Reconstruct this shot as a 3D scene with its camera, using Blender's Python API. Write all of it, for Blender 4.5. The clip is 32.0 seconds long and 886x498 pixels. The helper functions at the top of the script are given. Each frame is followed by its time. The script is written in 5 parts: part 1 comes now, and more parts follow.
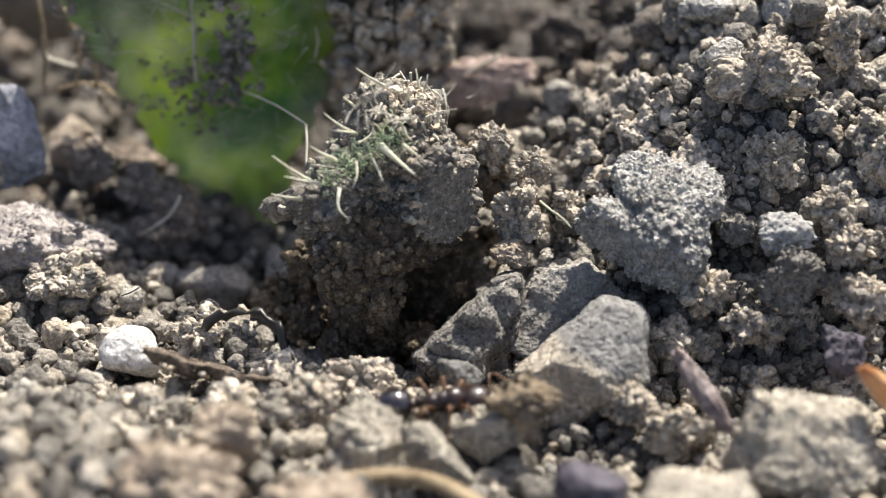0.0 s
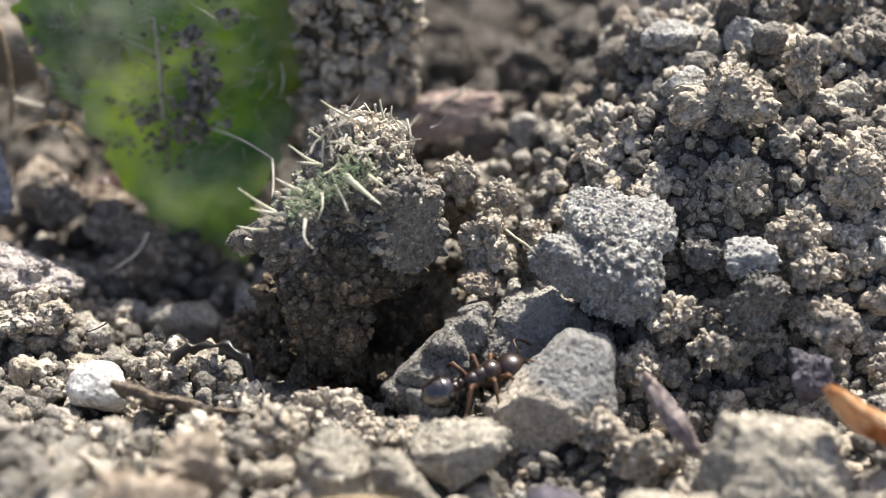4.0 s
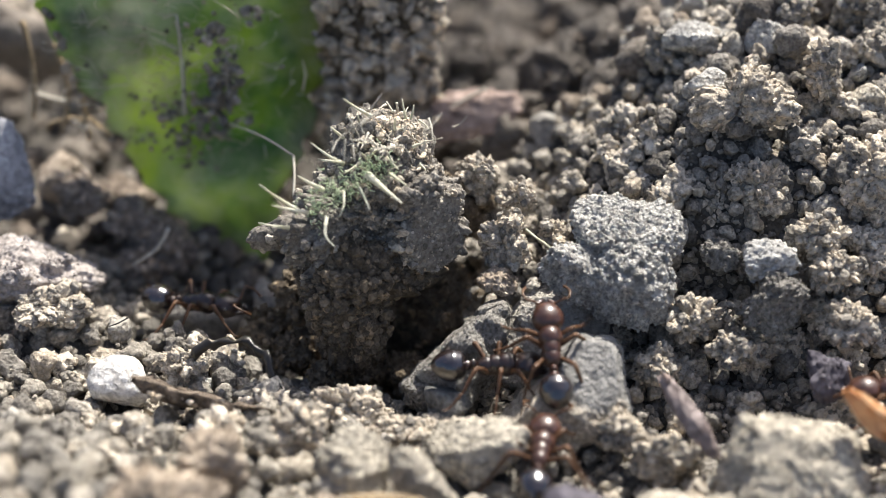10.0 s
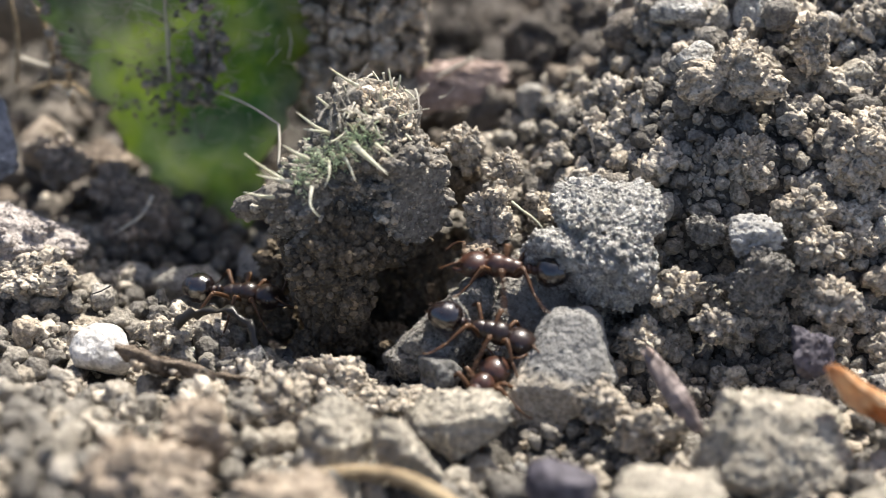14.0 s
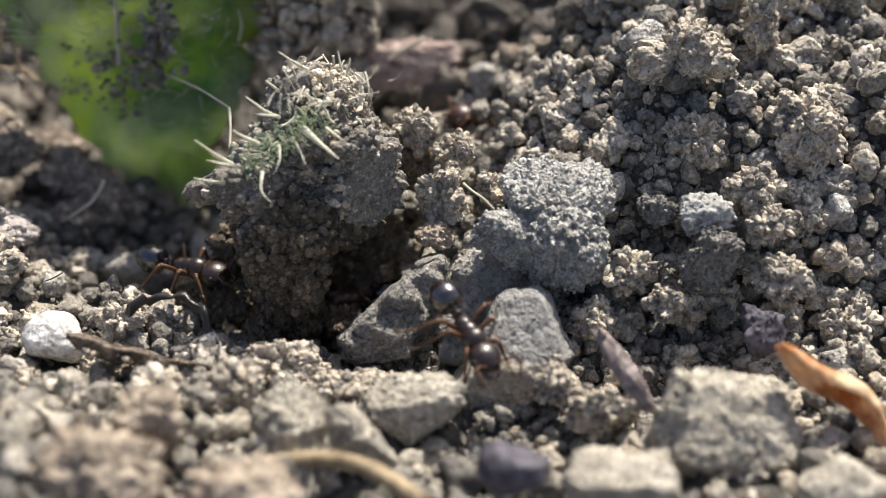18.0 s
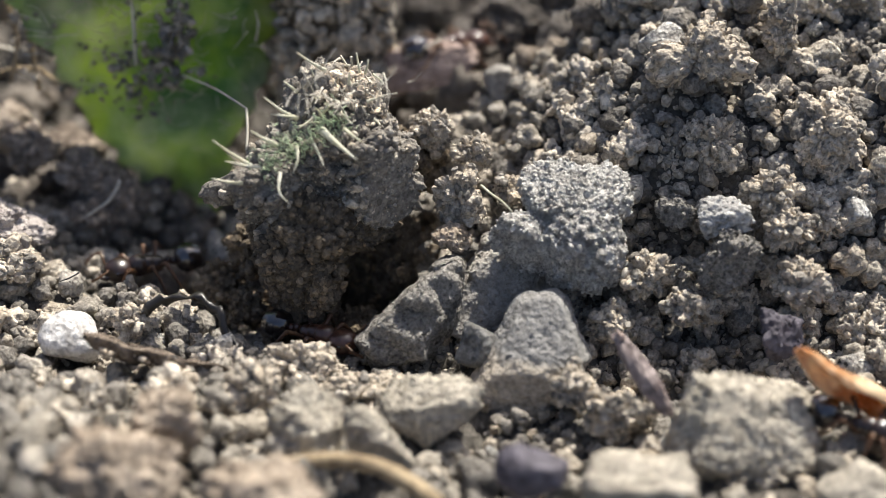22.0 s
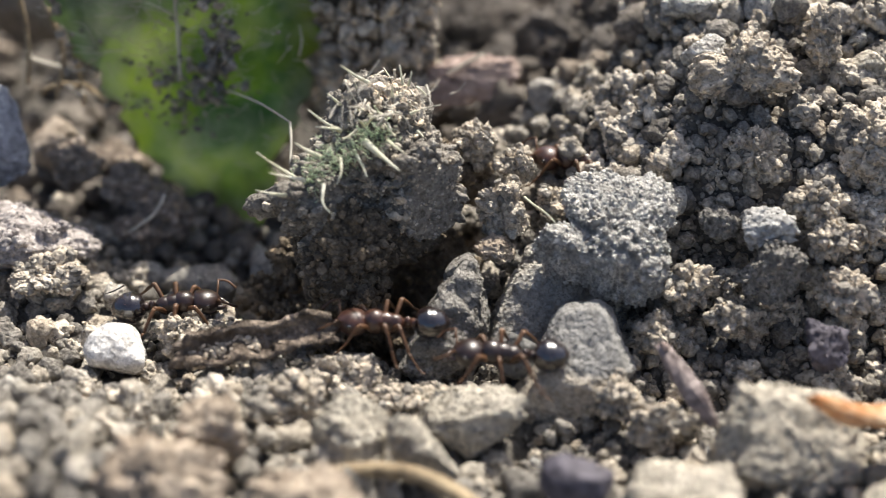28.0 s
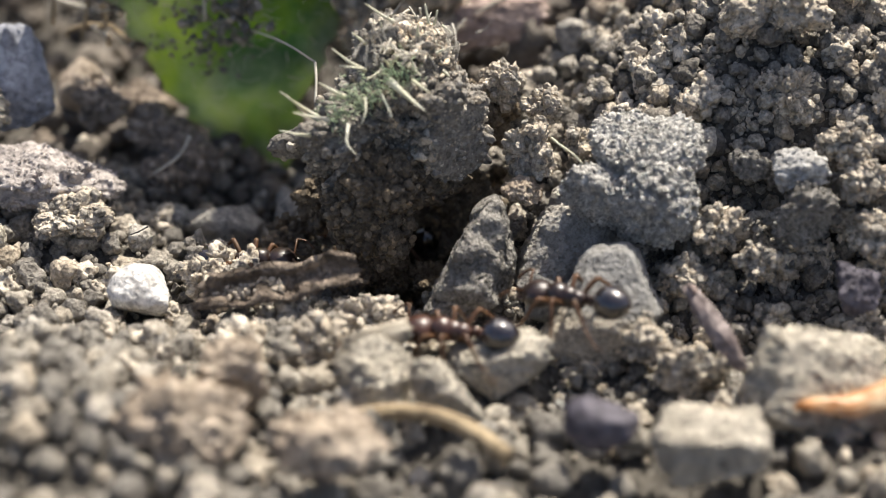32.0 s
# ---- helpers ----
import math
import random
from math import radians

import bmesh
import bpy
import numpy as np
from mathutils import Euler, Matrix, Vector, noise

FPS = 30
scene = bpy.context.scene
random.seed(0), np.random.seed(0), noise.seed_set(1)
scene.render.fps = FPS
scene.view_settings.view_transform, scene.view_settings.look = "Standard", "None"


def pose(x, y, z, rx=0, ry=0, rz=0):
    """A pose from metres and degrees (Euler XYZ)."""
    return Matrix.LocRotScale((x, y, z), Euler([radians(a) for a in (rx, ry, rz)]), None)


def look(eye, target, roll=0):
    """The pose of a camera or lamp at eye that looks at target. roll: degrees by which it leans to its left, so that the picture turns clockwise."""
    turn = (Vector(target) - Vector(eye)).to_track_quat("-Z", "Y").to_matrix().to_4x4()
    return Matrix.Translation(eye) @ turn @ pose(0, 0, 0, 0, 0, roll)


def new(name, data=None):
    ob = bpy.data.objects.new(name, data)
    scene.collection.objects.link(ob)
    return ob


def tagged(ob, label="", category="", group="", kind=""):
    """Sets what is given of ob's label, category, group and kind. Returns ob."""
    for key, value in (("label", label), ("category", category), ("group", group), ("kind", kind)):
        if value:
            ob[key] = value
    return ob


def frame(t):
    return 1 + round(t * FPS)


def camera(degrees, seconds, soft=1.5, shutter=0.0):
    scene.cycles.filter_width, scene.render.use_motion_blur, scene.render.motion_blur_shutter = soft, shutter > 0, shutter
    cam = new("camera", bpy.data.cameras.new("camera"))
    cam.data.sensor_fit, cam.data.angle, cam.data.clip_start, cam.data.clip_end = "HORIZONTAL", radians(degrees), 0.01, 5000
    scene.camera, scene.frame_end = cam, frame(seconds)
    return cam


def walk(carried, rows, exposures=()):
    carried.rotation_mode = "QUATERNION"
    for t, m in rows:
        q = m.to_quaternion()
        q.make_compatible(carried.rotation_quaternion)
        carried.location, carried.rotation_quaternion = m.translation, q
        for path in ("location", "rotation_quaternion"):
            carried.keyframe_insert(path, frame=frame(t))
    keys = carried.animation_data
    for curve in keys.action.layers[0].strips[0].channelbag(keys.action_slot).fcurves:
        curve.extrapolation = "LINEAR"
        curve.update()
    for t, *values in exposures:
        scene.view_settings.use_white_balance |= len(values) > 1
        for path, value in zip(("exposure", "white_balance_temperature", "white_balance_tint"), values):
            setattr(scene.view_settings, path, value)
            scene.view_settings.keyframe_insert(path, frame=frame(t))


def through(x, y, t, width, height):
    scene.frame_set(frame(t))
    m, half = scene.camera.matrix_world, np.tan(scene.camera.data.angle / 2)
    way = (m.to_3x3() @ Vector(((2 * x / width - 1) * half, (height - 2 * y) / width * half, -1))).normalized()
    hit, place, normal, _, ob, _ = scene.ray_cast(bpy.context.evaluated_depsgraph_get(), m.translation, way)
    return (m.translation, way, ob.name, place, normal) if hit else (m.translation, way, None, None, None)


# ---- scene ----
# All lengths below are written in millimetres and scaled once: the place is a hand's width across.
MM = 0.001

# ---- camera ----
cam = camera(30.0, 32.0, soft=0.6, shutter=0.5)
cam.data.dof.use_dof = True
cam.data.dof.focus_distance = 0.0638
cam.data.dof.aperture_fstop = 34.0
PATH = [
    (0.0, -0.000154, -0.054872, 0.030280, 60.065, 0.128, 0.221),
    (0.5, -0.000184, -0.055165, 0.029791, 60.625, 0.056, -0.249),
    (1.0, -0.000040, -0.055120, 0.029681, 60.864, 0.175, -0.726),
    (1.5, -0.000044, -0.055281, 0.029745, 61.337, 0.399, -0.971),
    (2.0, 0.000111, -0.055271, 0.029779, 61.582, 0.466, -0.991),
    (2.5, -0.000023, -0.055173, 0.029797, 61.300, 0.329, -1.126),
    (3.0, 0.000271, -0.055374, 0.029455, 61.628, 0.512, -0.995),
    (3.5, 0.000351, -0.055449, 0.029455, 61.941, 0.552, -0.843),
    (5.5, 0.000393, -0.055536, 0.029484, 62.080, 0.648, -0.747),
    (6.0, 0.000125, -0.055589, 0.029461, 62.170, 0.416, -0.774),
    (6.5, 0.000277, -0.055628, 0.029438, 62.187, 0.496, -0.682),
    (7.0, 0.000096, -0.055639, 0.029427, 62.185, 0.379, -0.795),
    (7.5, 0.000174, -0.055636, 0.029617, 61.967, 0.487, -0.592),
    (8.0, 0.000148, -0.055569, 0.029680, 61.890, 0.401, -0.498),
    (8.5, 0.000054, -0.055536, 0.029749, 61.741, 0.384, -0.564),
    (9.0, 0.000014, -0.055642, 0.029660, 61.973, 0.294, -0.487),
    (9.5, 0.000009, -0.055646, 0.029618, 62.016, 0.290, -0.389),
    (10.0, 0.000036, -0.055614, 0.029660, 61.876, 0.228, -0.156),
    (10.5, -0.000150, -0.055508, 0.029910, 61.527, 0.156, -0.220),
    (11.0, 0.000053, -0.055571, 0.029723, 61.816, 0.183, -0.264),
    (11.5, 0.000022, -0.055623, 0.029740, 61.894, 0.148, -0.071),
    (12.0, -0.000014, -0.055625, 0.029781, 61.945, 0.093, -0.135),
    (12.5, 0.000128, -0.055684, 0.029800, 62.010, 0.209, 0.024),
    (13.0, 0.000000, -0.055626, 0.029577, 62.000, -0.000, 0.000),
    (13.5, -0.000218, -0.055430, 0.029861, 61.079, -0.505, -0.174),
    (14.0, -0.000115, -0.055344, 0.029802, 60.652, -0.632, -0.433),
    (14.5, 0.000330, -0.055691, 0.030179, 60.348, -0.985, -1.253),
    (15.0, 0.000775, -0.056007, 0.030172, 60.723, -1.125, -1.785),
    (15.5, 0.000251, -0.055720, 0.029653, 60.944, -1.189, -2.537),
    (17.5, 0.000189, -0.054963, 0.030466, 59.329, -0.545, -1.919),
    (18.0, 0.000406, -0.055074, 0.030357, 59.497, -0.552, -1.838),
    (18.5, 0.000392, -0.055023, 0.030265, 59.564, -0.514, -1.772),
    (19.0, 0.000236, -0.055037, 0.030225, 59.483, -0.555, -1.795),
    (19.5, 0.000104, -0.054904, 0.030409, 59.242, -0.618, -1.889),
    (20.0, 0.000280, -0.054975, 0.030328, 59.308, -0.524, -1.830),
    (20.5, -0.000038, -0.054946, 0.030287, 59.431, -0.706, -2.000),
    (21.0, 0.000005, -0.054945, 0.030261, 59.515, -0.708, -1.833),
    (21.5, -0.000005, -0.054914, 0.030325, 59.453, -0.680, -1.714),
    (22.0, -0.000048, -0.054968, 0.030289, 59.566, -0.734, -1.521),
    (22.5, -0.000053, -0.054976, 0.030191, 59.673, -0.715, -1.483),
    (23.0, -0.000088, -0.055067, 0.030146, 59.824, -0.730, -1.561),
    (23.5, 0.000137, -0.055033, 0.030297, 59.366, -0.736, -1.655),
    (24.0, 0.000057, -0.055089, 0.030117, 60.197, -0.792, -2.194),
    (24.5, 0.000014, -0.055088, 0.030200, 60.060, -0.810, -2.069),
    (25.0, -0.000175, -0.055033, 0.030231, 59.960, -0.765, -1.887),
    (25.5, 0.000014, -0.055002, 0.030096, 60.176, -0.498, -1.742),
    (27.5, 0.000015, -0.055014, 0.029801, 59.901, -0.203, -1.169),
    (28.0, -0.000120, -0.055289, 0.029759, 60.531, 0.097, -0.340),
    (28.5, -0.000379, -0.055549, 0.029630, 60.767, 0.082, 0.199),
    (29.0, -0.000465, -0.055728, 0.029841, 61.120, 0.245, 0.940),
    (29.5, -0.000456, -0.055988, 0.029837, 61.567, 0.565, 1.492),
    (30.0, -0.000291, -0.056050, 0.029752, 61.753, 0.734, 1.848),
    (30.5, -0.000110, -0.056014, 0.029457, 61.722, 0.761, 2.266),
    (31.0, 0.000217, -0.055522, 0.029273, 60.529, 0.836, 1.571),
    (31.5, 0.000395, -0.055046, 0.029208, 59.456, 0.790, 0.870),
    (32.0, 0.000275, -0.054885, 0.029148, 58.810, 0.604, 0.816),
]
walk(cam, [(r[0], pose(*r[1:])) for r in PATH], [(0, 0.61, 6130, 10), (2, 0.68, 6080, 10), (13, 0.71, 6100, 10), (15, 0.57, 6150, 10), (25, 0.52, 6110, 10), (28, 0.60, 6150, 10), (30, 0.69, 6170, 10), (32, 0.56, 6270, 10)])

# ---- light: high sun behind the slope, a little to the right, open sky ----
world = bpy.data.worlds.new("sky")
scene.world = world
world.use_nodes = True
wn = world.node_tree.nodes
sky = wn.new("ShaderNodeTexSky")
sky.sky_type = "NISHITA"
sky.sun_disc = False
SUN_EL, SUN_AZ = radians(61), radians(32)
sky.sun_elevation, sky.sun_rotation = SUN_EL, SUN_AZ
sky.air_density, sky.dust_density, sky.ozone_density = 0.8, 4.0, 0.5
wn["Background"].inputs["Strength"].default_value = 0.102
world.node_tree.links.new(sky.outputs[0], wn["Background"].inputs["Color"])
sun = new("sun", bpy.data.lights.new("sun", "SUN"))
sun.data.energy, sun.data.angle, sun.data.color = 5.6, radians(0.6), (1.0, 0.91, 0.77)
to_sun = Vector((math.sin(SUN_AZ) * math.cos(SUN_EL), math.cos(SUN_AZ) * math.cos(SUN_EL), math.sin(SUN_EL)))
sun.matrix_world = look(to_sun, (0, 0, 0))


# ---- materials ----
def nodes_of(name):
    m = bpy.data.materials.new(name)
    m.use_nodes = True
    nt = m.node_tree
    return m, nt, nt.nodes["Principled BSDF"]


def tex(nt, kind, scale, detail=6.0, rough=0.6):
    n = nt.nodes.new(kind)
    co = nt.nodes.new("ShaderNodeTexCoord")
    nt.links.new(co.outputs["Object"], n.inputs["Vector"])
    n.inputs["Scale"].default_value = scale
    if kind == "ShaderNodeTexNoise":
        n.inputs["Detail"].default_value, n.inputs["Roughness"].default_value = detail, rough
    return n


def ramp(nt, source, stops):
    r = nt.nodes.new("ShaderNodeValToRGB")
    els = r.color_ramp.elements
    while len(els) < len(stops):
        els.new(0.5)
    for e, (at, col) in zip(els, stops):
        e.position, e.color = at, (*col, 1)
    nt.links.new(source, r.inputs["Fac"])
    return r


def mix(nt, fac, a, b, kind="MIX"):
    m = nt.nodes.new("ShaderNodeMix")
    m.data_type, m.blend_type = "RGBA", kind
    if isinstance(fac, float):
        m.inputs["Factor"].default_value = fac
    else:
        nt.links.new(fac, m.inputs["Factor"])
    for slot, v in ((6, a), (7, b)):
        if isinstance(v, tuple):
            m.inputs[slot].default_value = (*v, 1)
        else:
            nt.links.new(v, m.inputs[slot])
    return m.outputs[2]


def earthy(name, dark, light, grain=2200, stain=350, bump=0.5, rough=0.92, island=False, pits=0.0, speck=None, depth=0.0002, dusty=0.75, granules=0.8, lit_band=None):
    """Mineral surface: stains at a large scale, grain at two small ones, relief from both."""
    m, nt, b = nodes_of(name)
    big, mid, fine = tex(nt, "ShaderNodeTexNoise", stain, 5), tex(nt, "ShaderNodeTexNoise", grain, 6, 0.7), tex(nt, "ShaderNodeTexNoise", grain * 2.4, 3, 0.6)
    shade = big.outputs["Fac"]
    # Shifts the two tones along one direction, for a painted lit side.
    if lit_band:
        along = nt.nodes.new("ShaderNodeVectorMath")
        along.operation = "DOT_PRODUCT"
        along.inputs[1].default_value = lit_band
        nt.links.new(nt.nodes.new("ShaderNodeTexCoord").outputs["Object"], along.inputs[0])
        plus = nt.nodes.new("ShaderNodeMath")
        plus.operation = "ADD"
        nt.links.new(shade, plus.inputs[0])
        nt.links.new(along.outputs["Value"], plus.inputs[1])
        shade = plus.outputs[0]
    col = ramp(nt, shade, [(0.3, dark), (0.7, light)]).outputs["Color"]
    lum = ramp(nt, mid.outputs["Fac"], [(0.36, (0.66, 0.65, 0.64)), (0.62, (1.2, 1.2, 1.19))]).outputs["Color"]
    dust = ramp(nt, fine.outputs["Fac"], [(0.36, (0.58, 0.57, 0.56)), (0.48, (1, 1, 1)), (0.64, (1.28, 1.28, 1.27))]).outputs["Color"]
    cell = nt.nodes.new("ShaderNodeSeparateColor")
    nt.links.new(tex(nt, "ShaderNodeTexVoronoi", grain * 1.1).outputs["Color"], cell.inputs["Color"])
    granule = ramp(nt, cell.outputs[0], [(0.0, (0.72, 0.70, 0.67)), (0.5, (1.0, 0.99, 0.97)), (1.0, (1.26, 1.24, 1.20))]).outputs["Color"]
    col = mix(nt, granules, col, granule, "MULTIPLY")
    col = mix(nt, 0.7, col, lum, "MULTIPLY")
    col = mix(nt, dusty, col, dust, "MULTIPLY")
    if island:
        geo = nt.nodes.new("ShaderNodeNewGeometry")
        tone = ramp(nt, geo.outputs["Random Per Island"], [(0.0, (0.50, 0.49, 0.48)), (0.45, (0.82, 0.80, 0.77)), (0.75, (1.12, 1.07, 0.98)),
                                                        (0.9, (1.32, 1.19, 1.02)), (1.0, (1.4, 1.38, 1.34))]).outputs["Color"]
        col = mix(nt, 1.0, col, tone, "MULTIPLY")
    if speck:
        sp = tex(nt, "ShaderNodeTexNoise", grain * 0.9, 3, 0.6)
        hit = ramp(nt, sp.outputs["Fac"], [(0.60, (0, 0, 0)), (0.68, (1, 1, 1))])
        col = mix(nt, hit.outputs["Color"], col, speck)
    nt.links.new(col, b.inputs["Base Color"])
    vor = tex(nt, "ShaderNodeTexVoronoi", grain * 1.9)
    normal = None
    for source, far, power in ((mid.outputs["Fac"], depth, bump), (vor.outputs["Distance"], depth * (0.4 + pits * 0.4), bump), (fine.outputs["Fac"], depth * 0.45, bump)):
        bp = nt.nodes.new("ShaderNodeBump")
        bp.inputs["Strength"].default_value, bp.inputs["Distance"].default_value = min(power, 1.0), far
        nt.links.new(source, bp.inputs["Height"])
        if normal:
            nt.links.new(normal, bp.inputs["Normal"])
        normal = bp.outputs["Normal"]
    nt.links.new(normal, b.inputs["Normal"])
    b.inputs["Roughness"].default_value = rough
    b.inputs["Specular IOR Level"].default_value = 0.3
    return m


def glossy(name, dark, light, scale, rough, bump=0.15, coat=0.0, through=0.0, depth=0.00003, film=None, edge=(0.32, 0.68)):
    """Horn, husk or leaf: smooth, with mottling and a faint relief."""
    m, nt, b = nodes_of(name)
    n = tex(nt, "ShaderNodeTexNoise", scale, 5)
    col = ramp(nt, n.outputs["Fac"], [(edge[0], dark), (edge[1], light)]).outputs["Color"]
    if film:
        dust = tex(nt, "ShaderNodeTexNoise", scale * 0.8, 8, 0.7)
        col = mix(nt, ramp(nt, dust.outputs["Fac"], [(0.42, (0, 0, 0)), (0.63, (0.8, 0.8, 0.8))]).outputs["Color"], col, film)
    nt.links.new(col, b.inputs["Base Color"])
    fine = tex(nt, "ShaderNodeTexNoise", scale * 6, 4)
    bp = nt.nodes.new("ShaderNodeBump")
    bp.inputs["Strength"].default_value, bp.inputs["Distance"].default_value = bump, depth
    nt.links.new(fine.outputs["Fac"], bp.inputs["Height"])
    nt.links.new(bp.outputs["Normal"], b.inputs["Normal"])
    b.inputs["Roughness"].default_value = rough
    b.inputs["Coat Weight"].default_value = coat
    b.inputs["Coat Roughness"].default_value, b.inputs["Coat IOR"].default_value = 0.12, 1.9
    if through:
        tr = nt.nodes.new("ShaderNodeBsdfTranslucent")
        nt.links.new(col, tr.inputs["Color"])
        ms = nt.nodes.new("ShaderNodeMixShader")
        ms.inputs[0].default_value = through
        nt.links.new(b.outputs[0], ms.inputs[1])
        nt.links.new(tr.outputs[0], ms.inputs[2])
        nt.links.new(ms.outputs[0], nt.nodes["Material Output"].inputs["Surface"])
    return m


# Gaps between crumbs look black; that shade is put into this colour.
SHADEDSOIL = earthy("soil", bump=0.9, dark=(0.07, 0.064, 0.056), light=(0.135, 0.125, 0.11), island=False)
CRUMB = earthy("soil_crumb", (0.29, 0.277, 0.256), (0.40, 0.386, 0.362), island=True, grain=2800, bump=0.9)
CLOD = earthy("dry_clod", (0.33, 0.312, 0.284), (0.47, 0.452, 0.418), grain=2600, bump=0.8, island=True)
# Brown soil, darkened further to stand for shade in the hole and overhang.
DARKCLOD = earthy("shaded_brown_clod", (0.16, 0.134, 0.102), (0.28, 0.238, 0.185), grain=2600, bump=0.8, island=True)
BROWNCLOD = earthy("brown_clod", (0.36, 0.31, 0.27), (0.50, 0.44, 0.39), grain=2600, bump=0.8, island=True)
# Darkened soil colour: the shade behind the plant is painted in.
SHADEDFARSOIL = earthy("far_soil_shaded", (0.13, 0.119, 0.112), (0.215, 0.20, 0.187), grain=2600, bump=0.8, island=True)
GREY = earthy("grey_stone", (0.61, 0.597, 0.57), (0.80, 0.785, 0.755), grain=3200, bump=1.0, pits=0.6, depth=0.0004, dusty=0.7)
ROCK = earthy("slab_stone", (0.50, 0.475, 0.435), (0.68, 0.65, 0.605), grain=3600, stain=420, bump=1.0, dusty=0.55, speck=(0.10, 0.095, 0.085), depth=0.0004)
BUFF = earthy("buff_stone", (0.50, 0.46, 0.385), (0.70, 0.65, 0.56), grain=2400, stain=400, bump=1.0, speck=(0.20, 0.175, 0.14), depth=0.0004)
LEAN = earthy("ridged_stone", (0.27, 0.256, 0.235), (0.42, 0.402, 0.372), grain=3000, stain=420, bump=1.0, dusty=0.8, granules=0.5, speck=(0.12, 0.112, 0.10), depth=0.0004)
SLAB = earthy("buff_grey_slab", (0.36, 0.34, 0.31), (0.50, 0.475, 0.435), grain=3000, stain=420, bump=0.8, dusty=0.45, granules=0.3, depth=0.0003)
# Upper grey stands for its shaded facet, lower buff for the sunlit one.
SMOOTH = earthy("smooth_buff_stone", (0.28, 0.275, 0.265), (0.50, 0.445, 0.365), grain=2600, stain=260, bump=0.9, dusty=0.6, granules=0.3, lit_band=(-220, -900, 0))
WHITE = earthy("white_stone", (0.54, 0.53, 0.52), (0.76, 0.75, 0.74), grain=2200, bump=0.7)
SLATE = earthy("slate", (0.22, 0.23, 0.27), (0.36, 0.37, 0.41), grain=1500, stain=300, bump=0.3, rough=0.7)
PURPLE = earthy("dark_shale", (0.06, 0.055, 0.075), (0.13, 0.12, 0.14), grain=1500, stain=500, bump=0.4, rough=0.7)
CRUST = earthy("flaky_crust", (0.55, 0.50, 0.43), (0.75, 0.70, 0.62), grain=2600, bump=0.9, island=True)
TAN = earthy("tan_stone", (0.36, 0.29, 0.225), (0.52, 0.45, 0.37), grain=1600, stain=500, bump=0.8, depth=0.0004)
RUST = earthy("rust_flake", (0.30, 0.225, 0.20), (0.44, 0.355, 0.32), grain=1600, bump=0.4)
BARK = earthy("bark", (0.075, 0.058, 0.045), (0.34, 0.28, 0.225), grain=1800, stain=900, bump=1.0, depth=0.0004)
FLAKE = earthy("grey_bark", (0.13, 0.095, 0.09), (0.40, 0.35, 0.34), grain=1500, stain=420, bump=0.5, rough=0.5)
CHAR = glossy("black_rootlet", (0.008, 0.007, 0.006), (0.03, 0.026, 0.022), 900, 0.38, 0.5)
STICK = earthy("dry_stalk", (0.24, 0.18, 0.11), (0.36, 0.29, 0.19), grain=1400, bump=0.3)
PODSKIN = glossy("seed_skin", (0.20, 0.17, 0.125), (0.42, 0.37, 0.29), 1200, 0.7, 0.8)
HUSK = glossy("seed_husk", (0.50, 0.20, 0.05), (0.92, 0.72, 0.46), 520, 0.38, 0.3, through=0.3, edge=(0.40, 0.60))
STRAW = glossy("pale_spine", (0.60, 0.58, 0.40), (0.80, 0.78, 0.66), 700, 0.5, 0.1, through=0.25)
MOSS = glossy("green_fluff", (0.33, 0.45, 0.27), (0.66, 0.71, 0.50), 1500, 0.8, 0.5, through=0.2)
LEAF = glossy("green_leaf", (0.10, 0.21, 0.085), (0.44, 0.55, 0.07), 180, 0.5, 0.4, through=0.62, film=(0.50, 0.52, 0.45), edge=(0.40, 0.62))
WEB = glossy("pale_hair", (0.48, 0.44, 0.36), (0.70, 0.66, 0.56), 900, 0.6, 0.1, through=0.2)
HEADRED = glossy("ant_red", (0.034, 0.015, 0.010), (0.095, 0.040, 0.024), 2500, 0.36, 0.5, coat=0.3, through=0.08)
HEADDARK = glossy("ant_brown", (0.011, 0.007, 0.006), (0.034, 0.016, 0.011), 2500, 0.36, 0.5, coat=0.2)
ANTBLACK = glossy("ant_black", (0.006, 0.005, 0.006), (0.020, 0.011, 0.010), 1800, 0.27, 0.1, coat=0.9)
ANTLEG = glossy("ant_leg", (0.05, 0.023, 0.012), (0.17, 0.088, 0.042), 2500, 0.4, 0.2, through=0.12)

# ---- mesh tools (millimetres) ----
rng = np.random.default_rng(7)


def vnoise(p, scale, seed=0):
    """Smooth value noise in -1..1 at points p (n x 3)."""
    q = np.asarray(p, float) * scale + seed * 17.31
    i = np.floor(q).astype(np.int64)
    f = q - i
    f = f * f * (3 - 2 * f)
    out = np.zeros(len(q))
    for a in (0, 1):
        for b in (0, 1):
            for c in (0, 1):
                h = (i[:, 0] + a) * 374761393 + (i[:, 1] + b) * 668265263 + (i[:, 2] + c) * 2147483647 + seed * 974634777
                h = (h ^ (h >> 13)) * 1274126177
                h = ((h ^ (h >> 16)) & 0xFFFF) / 32767.5 - 1
                out += h * np.where(a, f[:, 0], 1 - f[:, 0]) * np.where(b, f[:, 1], 1 - f[:, 1]) * np.where(c, f[:, 2], 1 - f[:, 2])
    return out


def fbm(p, scale, octaves=4, seed=0, gain=0.5):
    total, amp = 0, 1.0
    for k in range(octaves):
        total = total + amp * vnoise(p, scale * 2 ** k, seed + k)
        amp *= gain
    return total


